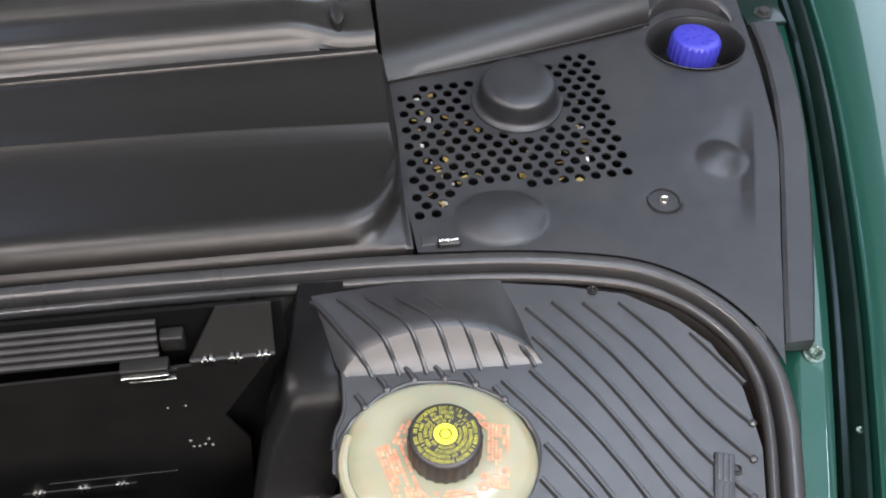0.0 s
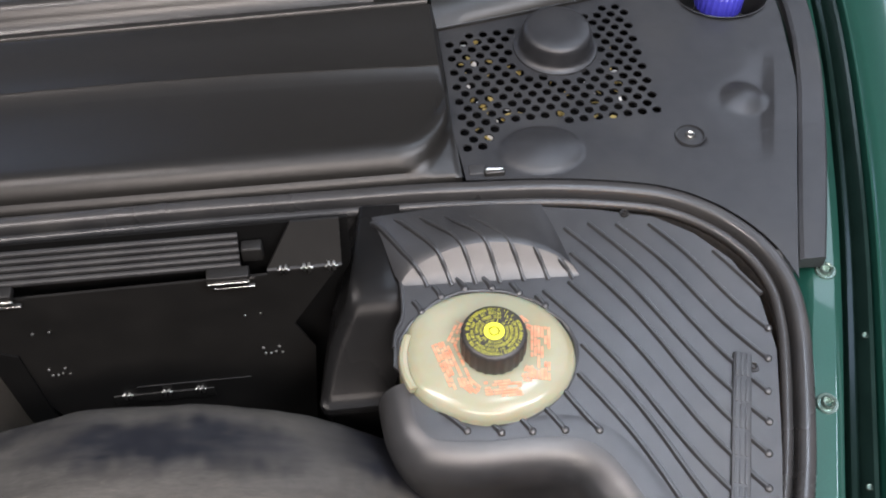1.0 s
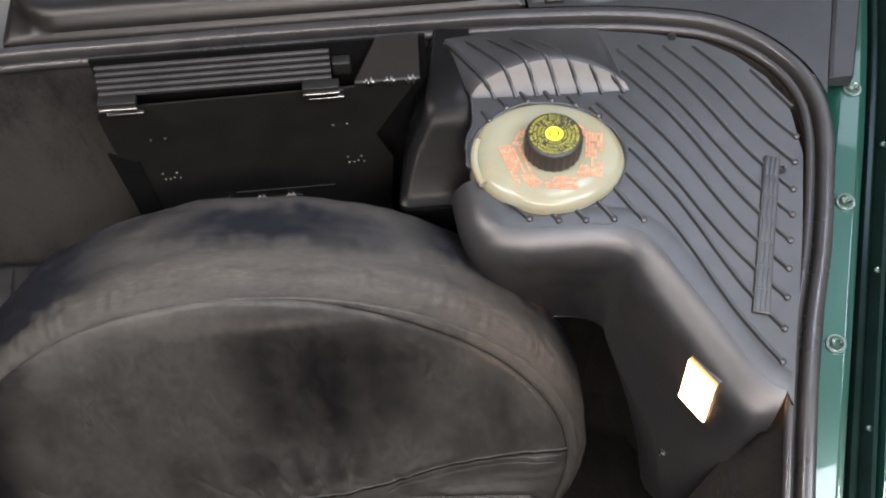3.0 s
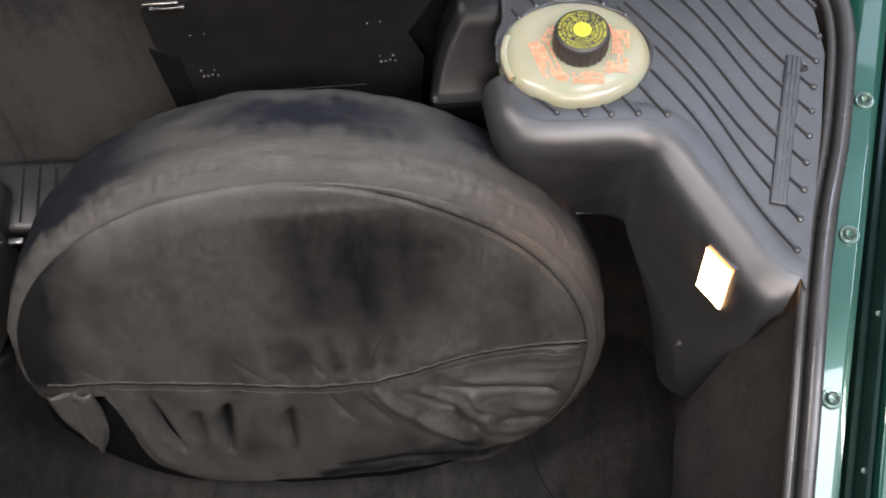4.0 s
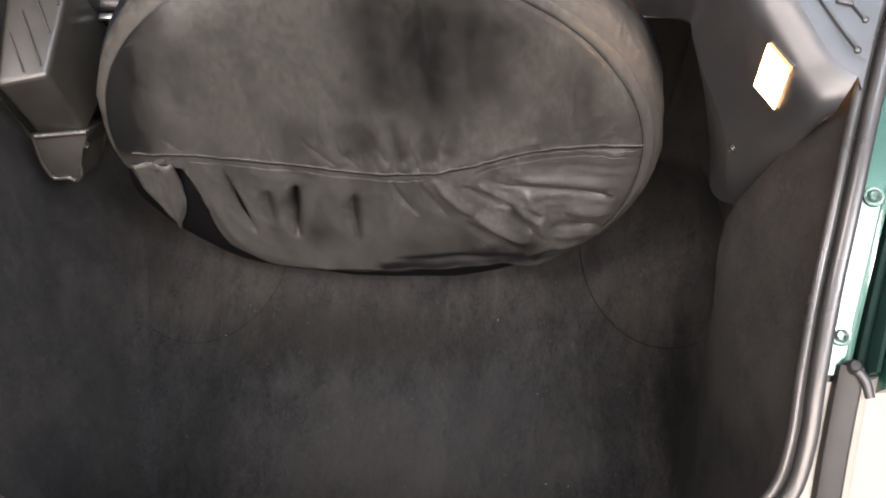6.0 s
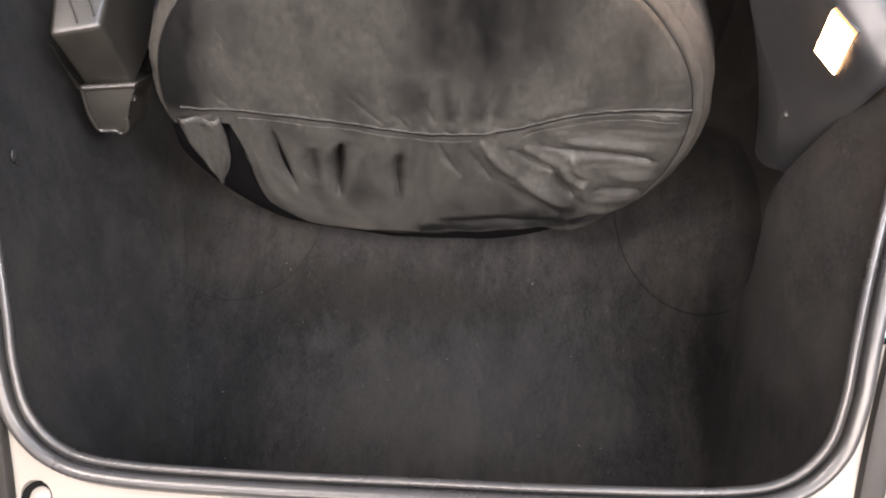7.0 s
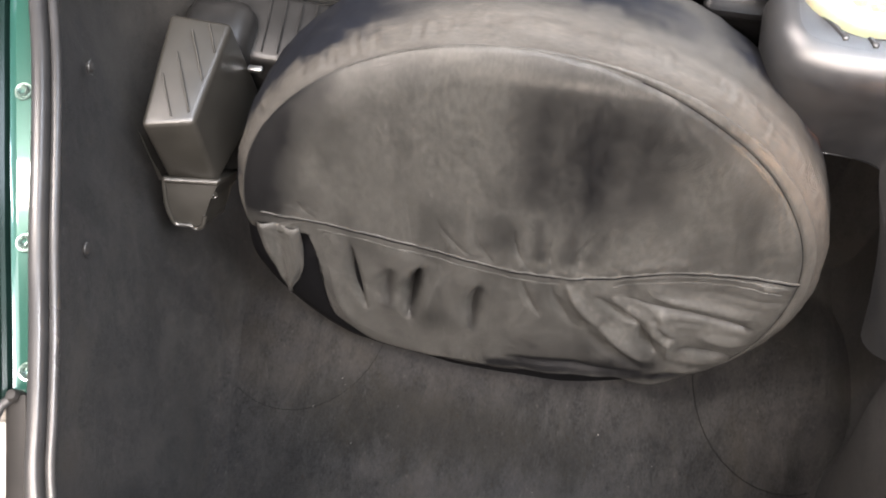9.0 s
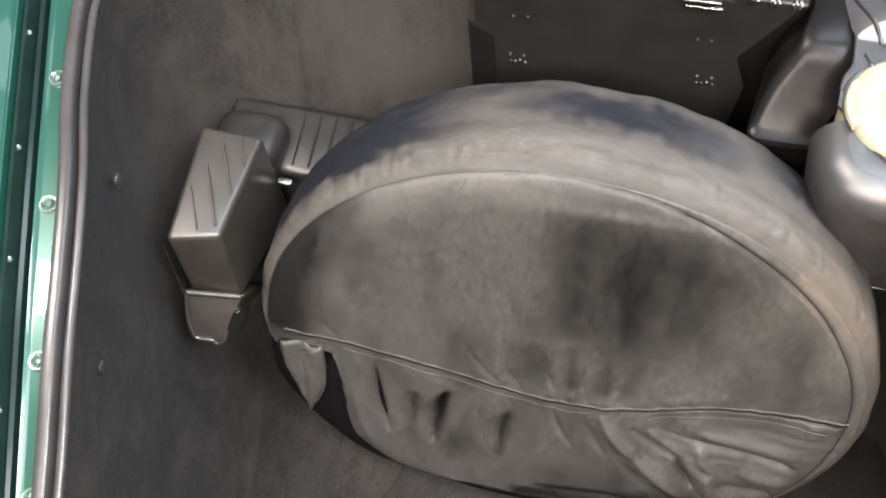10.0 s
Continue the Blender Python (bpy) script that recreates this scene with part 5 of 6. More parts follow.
# ---- spare wheel in its cloth cover ----
WC, WLEAN = Vector((-0.024, 0.772, 0.535)), 10.0
WM = Matrix.Translation(WC) @ pose(0, 0, 0, 90 - WLEAN, 0, 0) @ Matrix.Diagonal((1.014, 1, 1, 1))   # local x right, local y up the face, local z towards the front


def seam_y(x):
    return float(np.interp(x, [-0.324, -0.289, -0.224, -0.16, -0.096, -0.044, 0.007, 0.0685, 0.1165, 0.157, 0.209, 0.28, 0.32], [0.025, 0.0216, 0.018, 0.008, -0.0026, -0.015, -0.0246, -0.021, -0.005, 0.0154, 0.031, 0.0355, 0.034]))


def seam_r(deg):
    """The radius of the stitched edge of the face, by the angle round the wheel."""
    return float(np.interp(deg, [-40, -25, -8, 30, 58, 75, 90, 110, 140, 185], [0.322, 0.318, 0.3125, 0.310, 0.313, 0.3185, 0.3235, 0.3255, 0.3245, 0.3235]))


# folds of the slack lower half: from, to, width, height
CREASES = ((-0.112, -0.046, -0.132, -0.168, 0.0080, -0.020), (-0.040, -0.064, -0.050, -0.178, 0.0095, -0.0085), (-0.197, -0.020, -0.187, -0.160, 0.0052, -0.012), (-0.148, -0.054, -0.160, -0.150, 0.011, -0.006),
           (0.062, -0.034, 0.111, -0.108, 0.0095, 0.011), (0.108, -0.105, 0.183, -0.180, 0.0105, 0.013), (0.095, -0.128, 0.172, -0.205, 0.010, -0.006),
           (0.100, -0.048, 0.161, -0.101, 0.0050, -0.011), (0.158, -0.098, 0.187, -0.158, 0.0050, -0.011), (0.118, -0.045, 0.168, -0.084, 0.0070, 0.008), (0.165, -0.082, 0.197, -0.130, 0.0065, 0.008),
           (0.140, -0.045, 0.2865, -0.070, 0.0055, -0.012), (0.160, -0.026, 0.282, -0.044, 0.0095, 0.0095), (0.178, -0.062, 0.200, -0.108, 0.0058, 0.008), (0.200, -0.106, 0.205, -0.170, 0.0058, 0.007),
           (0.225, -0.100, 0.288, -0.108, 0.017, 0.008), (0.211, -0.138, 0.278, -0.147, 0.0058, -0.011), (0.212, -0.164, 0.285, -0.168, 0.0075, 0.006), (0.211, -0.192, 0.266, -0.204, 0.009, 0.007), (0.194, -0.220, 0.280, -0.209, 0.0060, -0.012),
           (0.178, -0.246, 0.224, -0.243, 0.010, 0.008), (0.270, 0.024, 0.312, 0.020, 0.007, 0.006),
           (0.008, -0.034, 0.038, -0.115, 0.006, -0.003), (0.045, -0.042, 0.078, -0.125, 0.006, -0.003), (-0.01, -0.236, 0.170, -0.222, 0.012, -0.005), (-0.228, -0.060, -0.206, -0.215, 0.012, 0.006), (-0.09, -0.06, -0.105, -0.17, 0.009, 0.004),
           (-0.05, -0.005, -0.090, 0.050, 0.0036, -0.0018), (-0.235, 0.024, -0.255, 0.055, 0.003, -0.0022), (0.12, 0.010, 0.20, 0.045, 0.008, 0.003),
           (0.015, -0.014, -0.005, 0.060, 0.0040, -0.0020), (0.045, -0.014, 0.04, 0.050, 0.0034, -0.0016), (0.072, -0.010, 0.085, 0.065, 0.0042, -0.0020), (-0.02, -0.014, -0.045, 0.035, 0.0034, -0.0014),
           (-0.285, 0.002, -0.262, 0.014, 0.0032, -0.0050), (-0.276, -0.012, -0.256, 0.006, 0.0030, -0.0045), (-0.300, 0.012, -0.280, 0.020, 0.0030, -0.0035))

# soiled places on the face, and shade put into its colour: from, to, half width, strength
SOIL_SHADE = ((-0.222, 0.252, -0.262, 0.200, 0.022, 1.3), (-0.262, 0.200, -0.292, 0.130, 0.030, 1.6), (-0.292, 0.130, -0.303, 0.045, 0.028, 1.6), (-0.305, 0.16, -0.316, 0.04, 0.018, 1.6),
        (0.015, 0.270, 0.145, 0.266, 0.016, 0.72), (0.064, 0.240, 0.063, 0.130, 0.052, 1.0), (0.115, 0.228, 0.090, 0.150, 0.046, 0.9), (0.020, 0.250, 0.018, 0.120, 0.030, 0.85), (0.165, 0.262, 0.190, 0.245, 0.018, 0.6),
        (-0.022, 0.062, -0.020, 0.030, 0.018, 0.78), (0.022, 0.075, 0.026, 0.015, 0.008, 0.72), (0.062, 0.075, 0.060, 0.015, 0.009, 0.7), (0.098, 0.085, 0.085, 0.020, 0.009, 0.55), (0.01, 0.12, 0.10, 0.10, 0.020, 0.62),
        # shade of the slack lower edge, painted on
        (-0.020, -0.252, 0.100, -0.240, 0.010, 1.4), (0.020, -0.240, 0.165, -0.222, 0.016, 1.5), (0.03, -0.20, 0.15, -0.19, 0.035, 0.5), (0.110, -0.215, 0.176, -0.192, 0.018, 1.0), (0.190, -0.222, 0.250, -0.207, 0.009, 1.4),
        # shade inside the folds, painted along the creases
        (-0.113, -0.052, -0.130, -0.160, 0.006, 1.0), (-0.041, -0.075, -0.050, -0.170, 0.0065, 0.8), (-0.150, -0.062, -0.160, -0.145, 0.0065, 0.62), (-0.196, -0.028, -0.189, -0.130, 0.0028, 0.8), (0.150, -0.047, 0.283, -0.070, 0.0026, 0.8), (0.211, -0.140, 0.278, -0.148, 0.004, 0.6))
# rubbed, paler places on the face
RUBBED = ((0.018, 0.2945, 0.072, 0.2920, 0.0045, 0.85), (-0.060, 0.2960, 0.018, 0.2945, 0.006, 0.6), (0.075, 0.2915, 0.128, 0.2890, 0.004, 0.62), (-0.20, 0.300, -0.07, 0.311, 0.010, 0.42), (-0.22, -0.257, -0.10, -0.256, 0.006, 0.42))


def spread(marks, x, y):
    """How strongly any of the marks covers a place."""
    best = 0.0
    for x0, y0, x1, y1, w, k in marks:
        dx, dy = x1 - x0, y1 - y0
        s = max(0, min(1, ((x - x0) * dx + (y - y0) * dy) / (dx * dx + dy * dy)))
        d = math.hypot(x - x0 - s * dx, y - y0 - s * dy)
        if d < 2.2 * w:
            q = 1 - d / (2.2 * w)
            best = max(best, k * q * q * (3 - 2 * q))
    return best


def fold(x, y):
    """Relief of the cloth on the wheel's face, towards the viewer."""
    z = 0.003 * noise.noise((x * 5, y * 5, 1.0)) + 0.0010 * noise.noise((x * 14, y * 9, 5.0))
    z -= 0.008 * math.exp(-((x - 0.07) ** 2 + (y - 0.15) ** 2) / 0.014)
    dy = y - seam_y(x)
    if dy < 0:
        z += 0.0045 * math.sin(x * 80 + 3.0 * noise.noise((x * 9, 2.0, 0)) + 9 * dy) * min(1, -dy / 0.03) * math.exp(dy / 0.2) * (0.5 + noise.noise((x * 7, y * 4, 3.0)))
    else:
        # shallow upright gathers that fade out above the seam
        z += 0.0024 * min(1, dy / 0.010) * math.exp(-dy / 0.05) * math.exp(-((x - 0.04) / 0.12) ** 2) * math.sin(x * 210 + 4.0 * noise.noise((x * 12, 1.0, 0)))
    z += 0.0003 * math.exp(-((dy + 0.006) / 0.006) ** 2)
    for x0, y0, x1, y1, w, h in CREASES:
        dx_, dy_ = x1 - x0, y1 - y0
        s = max(0, min(1, ((x - x0) * dx_ + (y - y0) * dy_) / (dx_ * dx_ + dy_ * dy_)))
        bend = 0.005 * math.sin(math.pi * s)
        d = math.hypot(x - x0 - s * dx_ + bend, y - y0 - s * dy_)
        if d < 3 * w:
            body = math.sin(math.pi * min(1, 0.03 + 0.94 * s)) ** (1.25 if h < 0 else 0.8)
            z += (1.9 * h * math.exp(-(d / (w * (0.62 + 0.38 * body))) ** 1.5) if h < 0 else 1.25 * h * math.exp(-(d / w) ** 1.2)) * body
    near = math.exp(-abs(dy) / 0.045)
    z += 0.0013 * near * noise.noise((x * 75, y * 14, 2.0)) + 0.0007 * noise.noise((x * 46, y * 15, 9.0))
    z += 0.0030 * max(0, min(1, (x - 0.10) / 0.1)) * math.exp(-abs(dy + 0.07) / 0.06) * noise.noise((x * 22, y * 70, 6.0))
    z -= 0.0045 * math.exp(-((math.hypot(x, y) - seam_r(math.degrees(math.atan2(y, x)) if y > -0.25 else -40) + 0.0005) / 0.0024) ** 2) * (1 if y > -0.16 and (x > 0 or y > 0.03) else 0)
    return z


# darkens the deep folds by their depth, as painted shade
def fold_shade(x, y):
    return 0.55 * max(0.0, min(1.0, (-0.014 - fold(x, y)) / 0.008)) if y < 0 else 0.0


def rim_worn(x, y):
    """The rubbed ring outside the stitched edge."""
    if y < -0.10 or (x < 0 and y < 0.03):
        return 0.0
    deg = math.degrees(math.atan2(y, x))
    return 0.62 * max(0.0, min(1.0, (math.hypot(x, y) - seam_r(deg) - 0.001) / 0.003)) * max(0.0, min(1.0, (120 - deg) / 40))


def marks_on(bm, tell):
    """Writes soil with painted shade, wear and lamp tint on the vertices, for the cloth's material."""
    layers = [bm.verts.layers.float.new(n) for n in ("soil_shade", "worn", "lamp_tint")]
    for v in bm.verts:
        for layer, value in zip(layers, tell(v.co)):
            v[layer] = value


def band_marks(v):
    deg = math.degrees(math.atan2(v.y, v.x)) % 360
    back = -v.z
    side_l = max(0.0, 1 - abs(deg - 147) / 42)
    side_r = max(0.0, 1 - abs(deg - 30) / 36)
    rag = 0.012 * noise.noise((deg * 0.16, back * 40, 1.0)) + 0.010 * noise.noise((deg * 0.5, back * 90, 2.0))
    soil_shade = max(min(1.0, 2.2 * side_l) * max(0.0, min(1.0, (back - 0.024 + rag) / 0.020)), min(1.0, 2.2 * side_r) * max(0.0, min(1.0, (back - 0.062 + rag) / 0.022)))
    # shade and bare tyre at the torn end, put into the band's colour
    soil_shade = max(soil_shade, max(0.0, min(1.0, (deg - 158) / 14)) * max(0.0, min(1.0, (back - 0.016 + rag) / 0.010)) if deg < 190 else 0.0)
    soil_shade = max(soil_shade, 1.05 * max(0.0, 1 - math.hypot((deg - 82) / 22, (back - 0.088 + rag) / 0.030)) ** 0.65, 0.5 * max(0.0, 1 - math.hypot((deg - 104) / 15, (back - 0.118 + rag) / 0.016)) ** 0.6)
    # paler rubbed ring by the seam, with the puckers' highlights put in
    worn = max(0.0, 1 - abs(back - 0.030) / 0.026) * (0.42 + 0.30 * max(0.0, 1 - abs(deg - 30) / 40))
    # orange lamp light on the band, put into its colour
    lamp_tint = 1.0 * max(0.0, 1 - math.hypot((deg - 34) / 8, (back - 0.100) / 0.020))
    soil_shade = min(1.3, 1.6 * soil_shade)
    return soil_shade, worn * max(0.0, 1 - soil_shade), lamp_tint


def spare_wheel():
    ob = thing("spare_wheel", "spare wheel in worn grey cloth cover standing against rear wall", "spare wheel")
    # the tyre itself
    prof_ = [(0.20, -0.03), (0.24, -0.022), (0.28, -0.020), (0.31, -0.022), (0.324, -0.030), (0.332, -0.045), (0.3345, -0.075), (0.330, -0.11), (0.30, -0.135), (0.22, -0.14)]
    rings = []
    for r, h in prof_:
        ring = []
        for i in range(120):
            a = 3 * i
            out = max(0.0, min(1.0, (a - 183) / 12, (332 - a) / 12))
            wide = 0.007 * out + float(np.interp(a, [176, 186, 225, 245], [0.0, 0.009, 0.009, 0.0])) * max(0.0, min(1.0, (r - 0.29) / 0.03))
            ring.append(Vector(((r + wide) * math.cos(radians(a)), (r + wide) * math.sin(radians(a)), h + 0.006 * out + float(np.interp(a, [183, 192, 230, 248], [0.0, 0.013, 0.013, 0.0])))))
        rings.append(ring)
    bm = loft(rings)
    bm.transform(WM)
    part("tyre", bm, TYRE, ob)
    # face cloth
    bm = bmesh.new()
    R = 0.324
    rings = []
    nr, na = 150, 480
    for j in range(nr + 1):
        r = R * (j / nr)
        ring = []
        for i in range(na):
            a = 2 * math.pi * i / na
            x, y = r * math.cos(a), r * math.sin(a)
            edge_ = max(0, (r / R - 0.86) / 0.14)
            ring.append(bm.verts.new((x, y, fold(x, y) * (1 - edge_ ** 2 * 0.8) - 0.010 * edge_ ** 2)))
        rings.append(ring)

    def lowest(x):
        if x < -0.249:
            return -0.010 + 0.003 * noise.noise((x * 60, 0, 0))
        return float(np.interp(x, [-0.249, -0.2445, -0.240, -0.237, -0.234, -0.212, -0.163, -0.1, -0.03, 0.08, 0.15, 0.173, 0.196, 0.216, 0.230, 0.25, 0.283, 0.30, 0.317],
                               [-0.010, -0.035, -0.085, -0.155, -0.202, -0.251, -0.258, -0.261, -0.262, -0.255, -0.240, -0.250, -0.256, -0.249, -0.224, -0.214, -0.188, -0.145, -0.06]))
    for j in range(1, nr):
        for i in range(na):
            q = (rings[j][i], rings[j][(i + 1) % na], rings[j + 1][(i + 1) % na], rings[j + 1][i])
            if any(v.co.y > lowest(v.co.x) for v in q):
                bm.faces.new(q)
    for v in bm.verts:
        if v.link_faces and v.co.y < lowest(v.co.x):
            v.co.y = lowest(v.co.x)
    c0 = bm.verts.new((0, 0, fold(0, 0)))
    for i in range(na):
        bm.faces.new((c0, rings[1][i], rings[1][(i + 1) % na]))
    bmesh.ops.delete(bm, geom=[v for v in bm.verts if not v.link_faces], context="VERTS")
    marks_on(bm, lambda v: (max(spread(SOIL_SHADE, v.x, v.y), fold_shade(v.x, v.y)), max(spread(RUBBED, v.x, v.y), rim_worn(v.x, v.y)), 0.0))
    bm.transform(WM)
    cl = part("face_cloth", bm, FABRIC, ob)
    so = cl.modifiers.new("thickness", "SOLIDIFY")
    so.thickness, so.offset = 0.0018, -1
    # band round the tread
    prof_ = [(0.322, -0.009), (0.3265, -0.011), (0.330, -0.014), (0.333, -0.018), (0.3355, -0.023), (0.337, -0.029), (0.338, -0.036), (0.339, -0.045), (0.339, -0.075), (0.336, -0.105), (0.328, -0.13), (0.312, -0.142), (0.29, -0.146)]
    bm = bmesh.new()
    rings = []
    nb = 900
    prof_ = [(p.x, p.y) for p in smoothpath([(r, h, 0) for r, h in prof_], 3)]
    for r, h in prof_:
        ring = []
        for i in range(nb):
            a = 2 * math.pi * i / nb
            lift = 0.35 + 0.65 * max(0.0, math.sin(a - 0.3)) ** 0.5 if math.sin(a - 0.3) > 0 else 0.35
            pucker = 0.0026 * lift * noise.noise((i * 0.30, h * 45, 0)) * math.exp(-((h + 0.022) / 0.014) ** 2) * (0.55 + noise.noise((i * 0.05, 3, 0)))
            pucker += 0.0010 * lift * noise.noise((i * 0.11, h * 110, 4.0))
            q = r + pucker + 0.003 * noise.noise((math.cos(a) * 6, math.sin(a) * 6, h * 30)) + 0.0007 * noise.noise((math.cos(a) * 20, math.sin(a) * 20, h * 60))
            ring.append(bm.verts.new((q * math.cos(a), q * math.sin(a), h)))
        rings.append(ring)
    for a_, b_ in zip(rings, rings[1:]):
        for i in range(nb):
            if 184 < 360 * i / nb < 326:
                continue
            bm.faces.new((a_[i], a_[(i + 1) % nb], b_[(i + 1) % nb], b_[i]))
    bmesh.ops.delete(bm, geom=[v for v in bm.verts if not v.link_faces], context="VERTS")
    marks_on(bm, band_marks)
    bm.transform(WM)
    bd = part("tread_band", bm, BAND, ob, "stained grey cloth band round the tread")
    so = bd.modifiers.new("thickness", "SOLIDIFY")
    so.thickness, so.offset = 0.0015, -1
    # stitched seams
    pts = []
    for a in range(-30, 184, 2):
        r = seam_r(a)
        x, y = r * math.cos(radians(a)), r * math.sin(radians(a))
        e = max(0, (r / R - 0.86) / 0.14)
        pts.append(WM @ Vector((x, y, fold(x, y) * (1 - e ** 2 * 0.8) - 0.010 * e ** 2 + 0.0020)))
    part("edge_seam", tube(pts[:52], 0.0005, 6), TYRE, ob, "dark stitched seam of the face")
    part("edge_seam", tube(pts[51:], 0.0007, 6), FABRIC, ob)

    def along(x0, x1, dy, lift):
        out = []
        for k in range(121):
            x = x0 + (x1 - x0) * k / 120
            y = seam_y(x) + dy + 0.0009 * noise.noise((x * 30, dy * 900, 0.0))
            out.append(WM @ Vector((x, y, max(fold(x + i * 0.002, y + j * 0.002) for i in (-1, 0, 1) for j in (-1, 0, 1)) + lift)))
        return out
    part("seam_welt", tube(along(-0.300, 0.310, 0.0016, 0.0012), 0.0012, 8), FABRIC, ob, "raised welt of the cross seam")
    part("cross_seam", tube(along(-0.285, 0.310, -0.0012, 0.0018), 0.0009, 6), TYRE, ob, "dark gap beneath the welt")
    part("seam_welt", tube(along(0.115, 0.300, -0.0065, 0.0015), 0.0009, 6), FABRIC, ob)
    part("hem_stitch", tube(along(-0.235, 0.055, -0.0135, 0.0016), 0.0006, 6), FABRIC, ob)
    part("hem_stitch", tube(along(0.115, 0.295, -0.0185, 0.0016), 0.0006, 6), FABRIC, ob)
    # loose flap at the tear
    rows = []
    for u in range(15):
        q = u / 14
        y = 0.006 - 0.148 * q
        xl = float(np.interp(y, [-0.139, -0.11, -0.077, -0.04, -0.004], [-0.289, -0.295, -0.299, -0.305, -0.307]))
        xr = float(np.interp(y, [-0.139, -0.115, -0.085, -0.044, -0.004], [-0.286, -0.272, -0.262, -0.258, -0.256]))
        rows.append([WM @ Vector((xl + (xr - xl) * v / 8, y + 0.004 * math.sin(v * 0.9), 0.0045 + 0.0045 * math.sin(v * 1.15 + 4.0 * q) * (1 - 0.5 * q) + 0.0025 * noise.noise((v * 0.7, u * 0.4, 3.0)))) for v in range(9)])
    fl = part("flap", loft(rows, False), FABRIC, ob)
    so = fl.modifiers.new("thickness", "SOLIDIFY")
    so.thickness = 0.0016
    # second layer of the hem that hangs below the first
    rows = []
    for u in range(31):
        x = -0.175 + 0.285 * u / 30
        low = float(np.interp(x, [-0.175, -0.15, -0.092, -0.05, -0.01, 0.04, 0.11], [-0.252, -0.262, -0.283, -0.286, -0.283, -0.274, -0.254]))
        rows.append([WM @ Vector((x, -0.235 + (low + 0.235) * v / 4, -0.010 + 0.002 * noise.noise((x * 30, v * 0.4, 0)))) for v in range(5)])
    hm = part("lower_hem", loft(rows, False), FABRIC, ob)
    so = hm.modifiers.new("thickness", "SOLIDIFY")
    so.thickness = 0.0016


# ---- left: moulded bracket cover ----
RIBS_LEFT = (((-0.444, 0.871, 0.678), (-0.421, 0.822, 0.671)),
             ((-0.435, 0.900, 0.680), (-0.403, 0.831, 0.670)),
             ((-0.427, 0.932, 0.681), (-0.400, 0.874, 0.671)),
             ((-0.411, 0.946, 0.678), (-0.396, 0.912, 0.672)))


def left_box():
    ob = thing("moulded_side_cover", "black moulded plastic cover with a ribbed top on the trunk's side", "side cover")
    top = [(-0.450, 0.803, 0.674), (-0.396, 0.822, 0.664), (-0.388, 0.955, 0.672), (-0.458, 0.950, 0.684)]
    low = [(-0.452, 0.800, 0.565), (-0.394, 0.806, 0.555), (-0.384, 0.955, 0.52), (-0.47, 0.952, 0.52)]
    bm = loft([low, [tuple(0.88 * t + 0.12 * l for t, l in zip(a, b)) for a, b in zip(top, low)], top], True, (True, True))
    bmesh.ops.bevel(bm, geom=[e for e in bm.edges if max(v.co.z for v in e.verts) > 0.63 or abs(e.verts[0].co.z - e.verts[1].co.z) > 0.06], offset=0.006, segments=3, profile=0.5, affect="EDGES")
    part("box", bm, BOXPLASTIC, ob)
    for a, b in RIBS_LEFT:
        a, b = Vector(a), Vector(b)
        part("rib", tube([a, a.lerp(b, 0.5), b], 0.0011, 6), BOXPLASTIC, ob)
    foot = [(-0.453, 0.795, 0.57), (-0.387, 0.807, 0.56), (-0.393, 0.8, 0.552), (-0.403, 0.79, 0.543), (-0.408, 0.774, 0.523), (-0.411, 0.765, 0.513), (-0.419, 0.761, 0.51), (-0.425, 0.762, 0.515), (-0.441, 0.76, 0.518), (-0.447, 0.764, 0.526), (-0.452, 0.775, 0.542)]
    back = [(x + 0.002, y + 0.045, z - 0.05) for x, y, z in foot]
    bm = loft([foot, back], True, (True, True))
    bmesh.ops.bevel(bm, geom=bm.edges[:], offset=0.0030, segments=3, profile=0.5, affect="EDGES")
    part("foot", bm, BOXPLASTIC, ob)
    part("lip", tube(smoothpath([(-0.451, 0.793, 0.569), (-0.42, 0.799, 0.563), (-0.391, 0.804, 0.559)], 4), 0.0042, 10), BOXPLASTIC, ob)
    rim_ = smoothpath([(x, y - 0.0002, z + 0.0002) for x, y, z in (foot[4], foot[5], foot[6], foot[7], foot[8], foot[9], foot[10], foot[0])], 4)
    part("foot_edge", tube(rim_, 0.0028, 8), BOXPLASTIC, ob)
    screw("screw", (-0.3985, 0.795, 0.540), 0.0055, ob, (0.75, -0.6, 0.3), BOXPLASTIC)
    flange = smoothpath([(-0.4525, 0.7985, 0.660), (-0.4545, 0.7960, 0.625), (-0.4555, 0.7945, 0.590), (-0.4560, 0.7920, 0.568)], 4)
    part("side_flange", sweep(flange, [(-0.003, -0.0015), (-0.003, 0.0015), (0.003, 0.0015), (0.003, -0.0015)]), BOXPLASTIC, ob, "thin flange along the cover's edge")
    # rear part running behind the wheel
    ob2 = thing("rear_side_cover", "black ribbed plastic ledge behind the spare wheel", "side cover")
    bm = loft([[(-0.475, 0.97, 0.5), (-0.30, 0.97, 0.5), (-0.30, 1.07, 0.5), (-0.475, 1.07, 0.5)], [(-0.47, 0.965, 0.595), (-0.30, 0.965, 0.588), (-0.30, 1.06, 0.594), (-0.475, 1.06, 0.604)]], True, (True, True))
    bmesh.ops.bevel(bm, geom=bm.edges[:], offset=0.008, segments=3, profile=0.5, affect="EDGES")
    part("ledge", bm, SATIN, ob2)
    for k in range(5):
        x = -0.375 + 0.02 * k
        part("rib", tube([(x, 0.975, 0.594), (x - 0.004, 1.05, 0.60)], 0.0011, 6), SATIN, ob2)
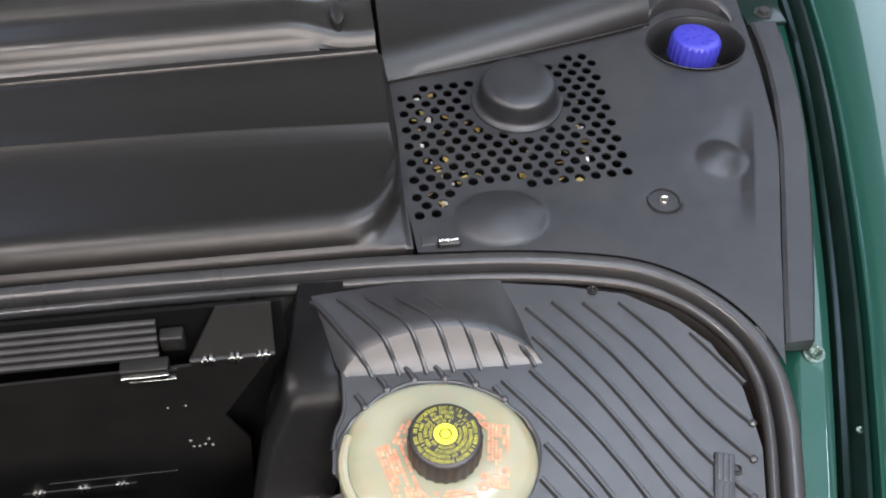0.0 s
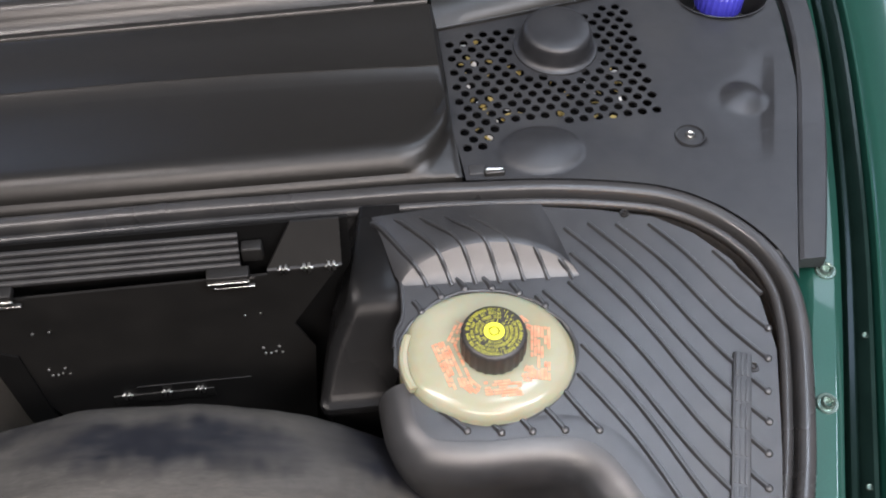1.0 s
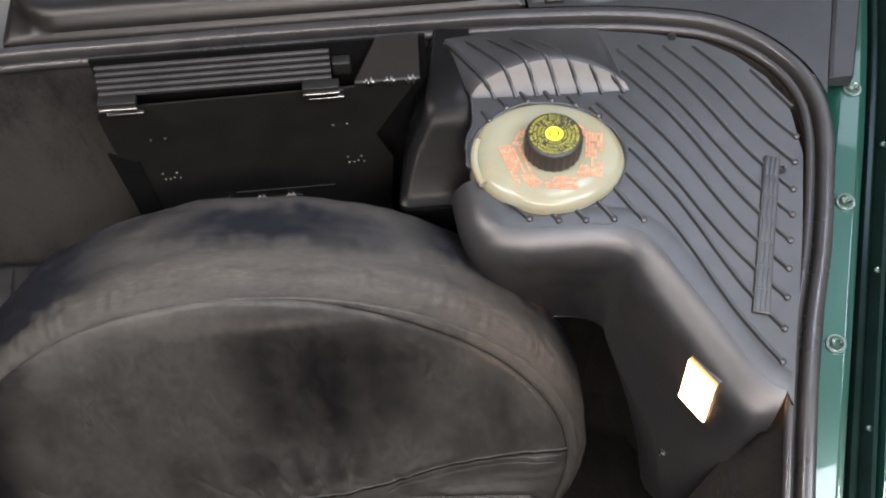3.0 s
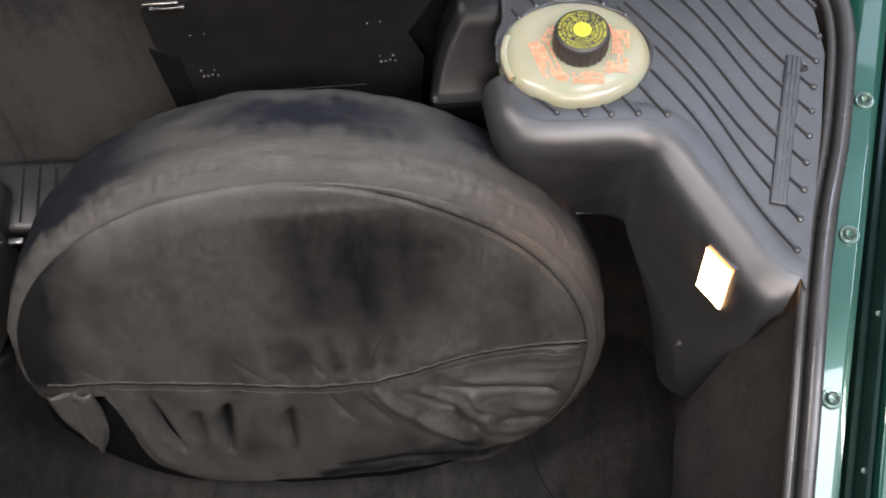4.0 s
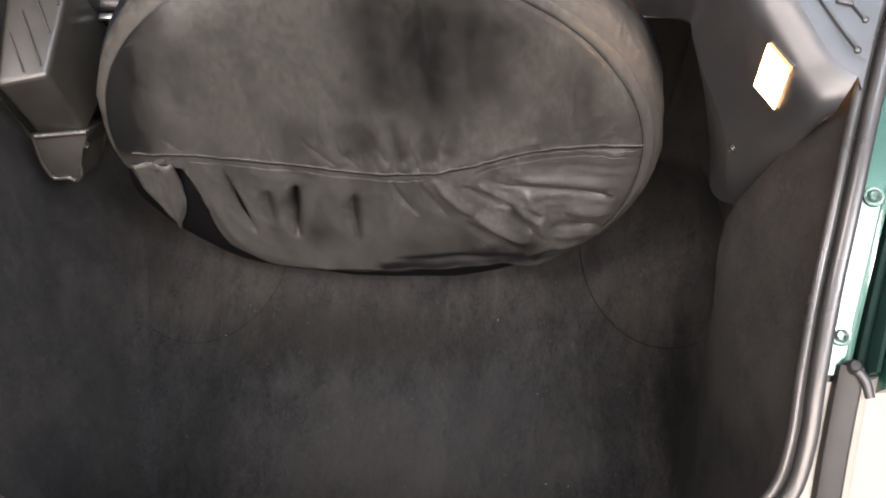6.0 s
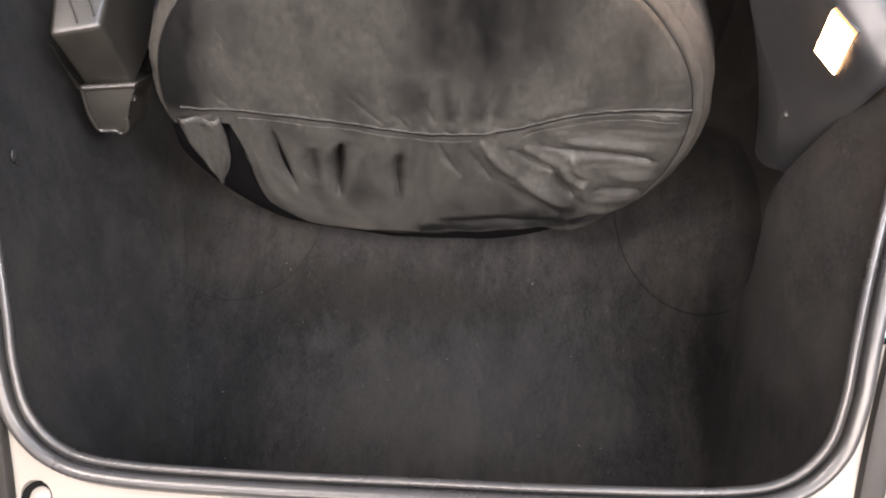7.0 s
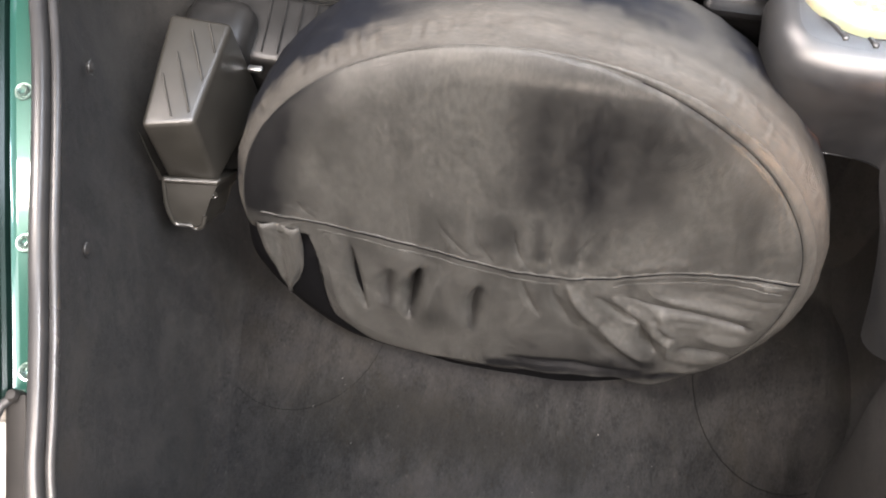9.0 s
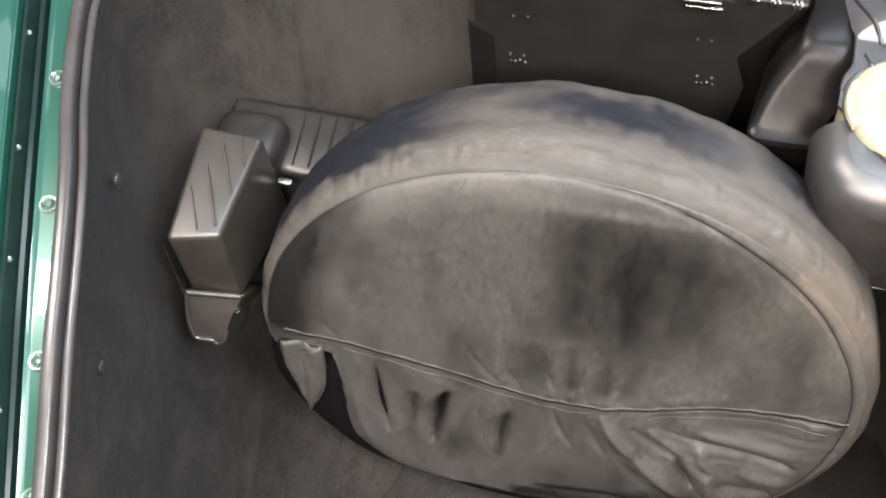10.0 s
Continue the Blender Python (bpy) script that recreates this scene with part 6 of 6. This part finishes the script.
    part("hump", box(bmesh.new(), (-0.475, 0.945, 0.56), (-0.388, 1.03, 0.628), 0.022), SATIN, ob2)
    part("clip", box(bmesh.new(), (-0.384, 0.944, 0.590), (-0.366, 0.952, 0.597), 0.0015), STEEL, ob2, "small bright metal clip")
    for x, y, z in ((-0.4355, 0.634, 0.715), (-0.4745, 0.812, 0.765)):
        b = thing("carpet_stud", "small black stud that holds the side carpet", "stud", "carpet studs")
        part("stud_head", revolve([(0, 0.0025), (0.0045, 0.0022), (0.0062, 0.0008), (0.0066, -0.002)], Matrix.Translation((x, y, z)) @ pose(0, 0, 0, 0, 90, 0), 16), CARPET, b)
        part("stud_rim", sweep([(x + 0.0015, y + 0.0085 * math.cos(a), z + 0.0085 * math.sin(a)) for a in [radians(70 + 17 * k) for k in range(10)]], circle(0.0007, 6), up=(1, 0, 0)), SATIN, b)


def lint():
    """Specks of lint and grit on the trunk's carpet."""
    ob = thing("carpet_lint", "pale specks of lint scattered over the carpet", "lint")
    ob["kind"] = "stuff"
    rnd = random.Random(21)
    bm = bmesh.new()
    for _ in range(20):
        x, y = rnd.uniform(-0.33, 0.33), rnd.uniform(0.36, 0.70)
        r = rnd.uniform(0.0004, 0.0008)
        mm = Matrix.Translation((x, y, floor_height(x, y) + r * 0.5)) @ Euler((0, 0, rnd.uniform(0, 3))).to_matrix().to_4x4() @ Matrix.Diagonal((rnd.uniform(0.8, 2.6), 0.7, 0.6, 1))
        bmesh.ops.create_icosphere(bm, subdivisions=1, radius=r, matrix=mm)
    part("specks", bm, LINT, ob)


# ---- the hall round the car ----
def hall():
    def wall(name, lo, hi, mat, label, cat):
        setting(part(name, box(bmesh.new(), lo, hi), mat, smooth=False), label, cat)
    wall("ground", (-6, -6, -0.1), (6, 6, 0.0), CONCRETE, "grey concrete workshop floor", "floor")
    wall("hall_wall_north", (-6, 6, 0), (6, 6.2, 4), WALLPAINT, "plain pale workshop wall", "wall")
    wall("hall_wall_south", (-6, -6.2, 0), (6, -6, 4), WALLPAINT, "plain pale workshop wall", "wall")
    wall("hall_wall_east", (6, -6, 0), (6.2, 6, 4), WALLPAINT, "plain pale workshop wall", "wall")
    wall("hall_wall_west", (-6.2, -6, 0), (-6, 6, 4), WALLPAINT, "plain pale workshop wall", "wall")
    wall("hall_ceiling", (-6.2, -6.2, 4), (6.2, 6.2, 4.2), WALLPAINT, "plain pale workshop ceiling", "ceiling")


hall()
tub()
side_panel()
trunk_floor()
seal()
side(1, "right", (0.5024, 0.622, 0.768, 0.906, 1.034), (0.56, 0.69, 0.83, 0.96))
side(-1, "left", (0.4986, 0.609, 0.752, 0.887, 1.02), (0.56, 0.69, 0.80, 0.93))
front_panel()
windscreen_cowl()
battery_cover()
cowl_plate()
washer_cap()
side_strip()
tank_panel()
ribbed_liner()
trunk_lamp()
reservoir()
spare_wheel()
left_box()
lint()
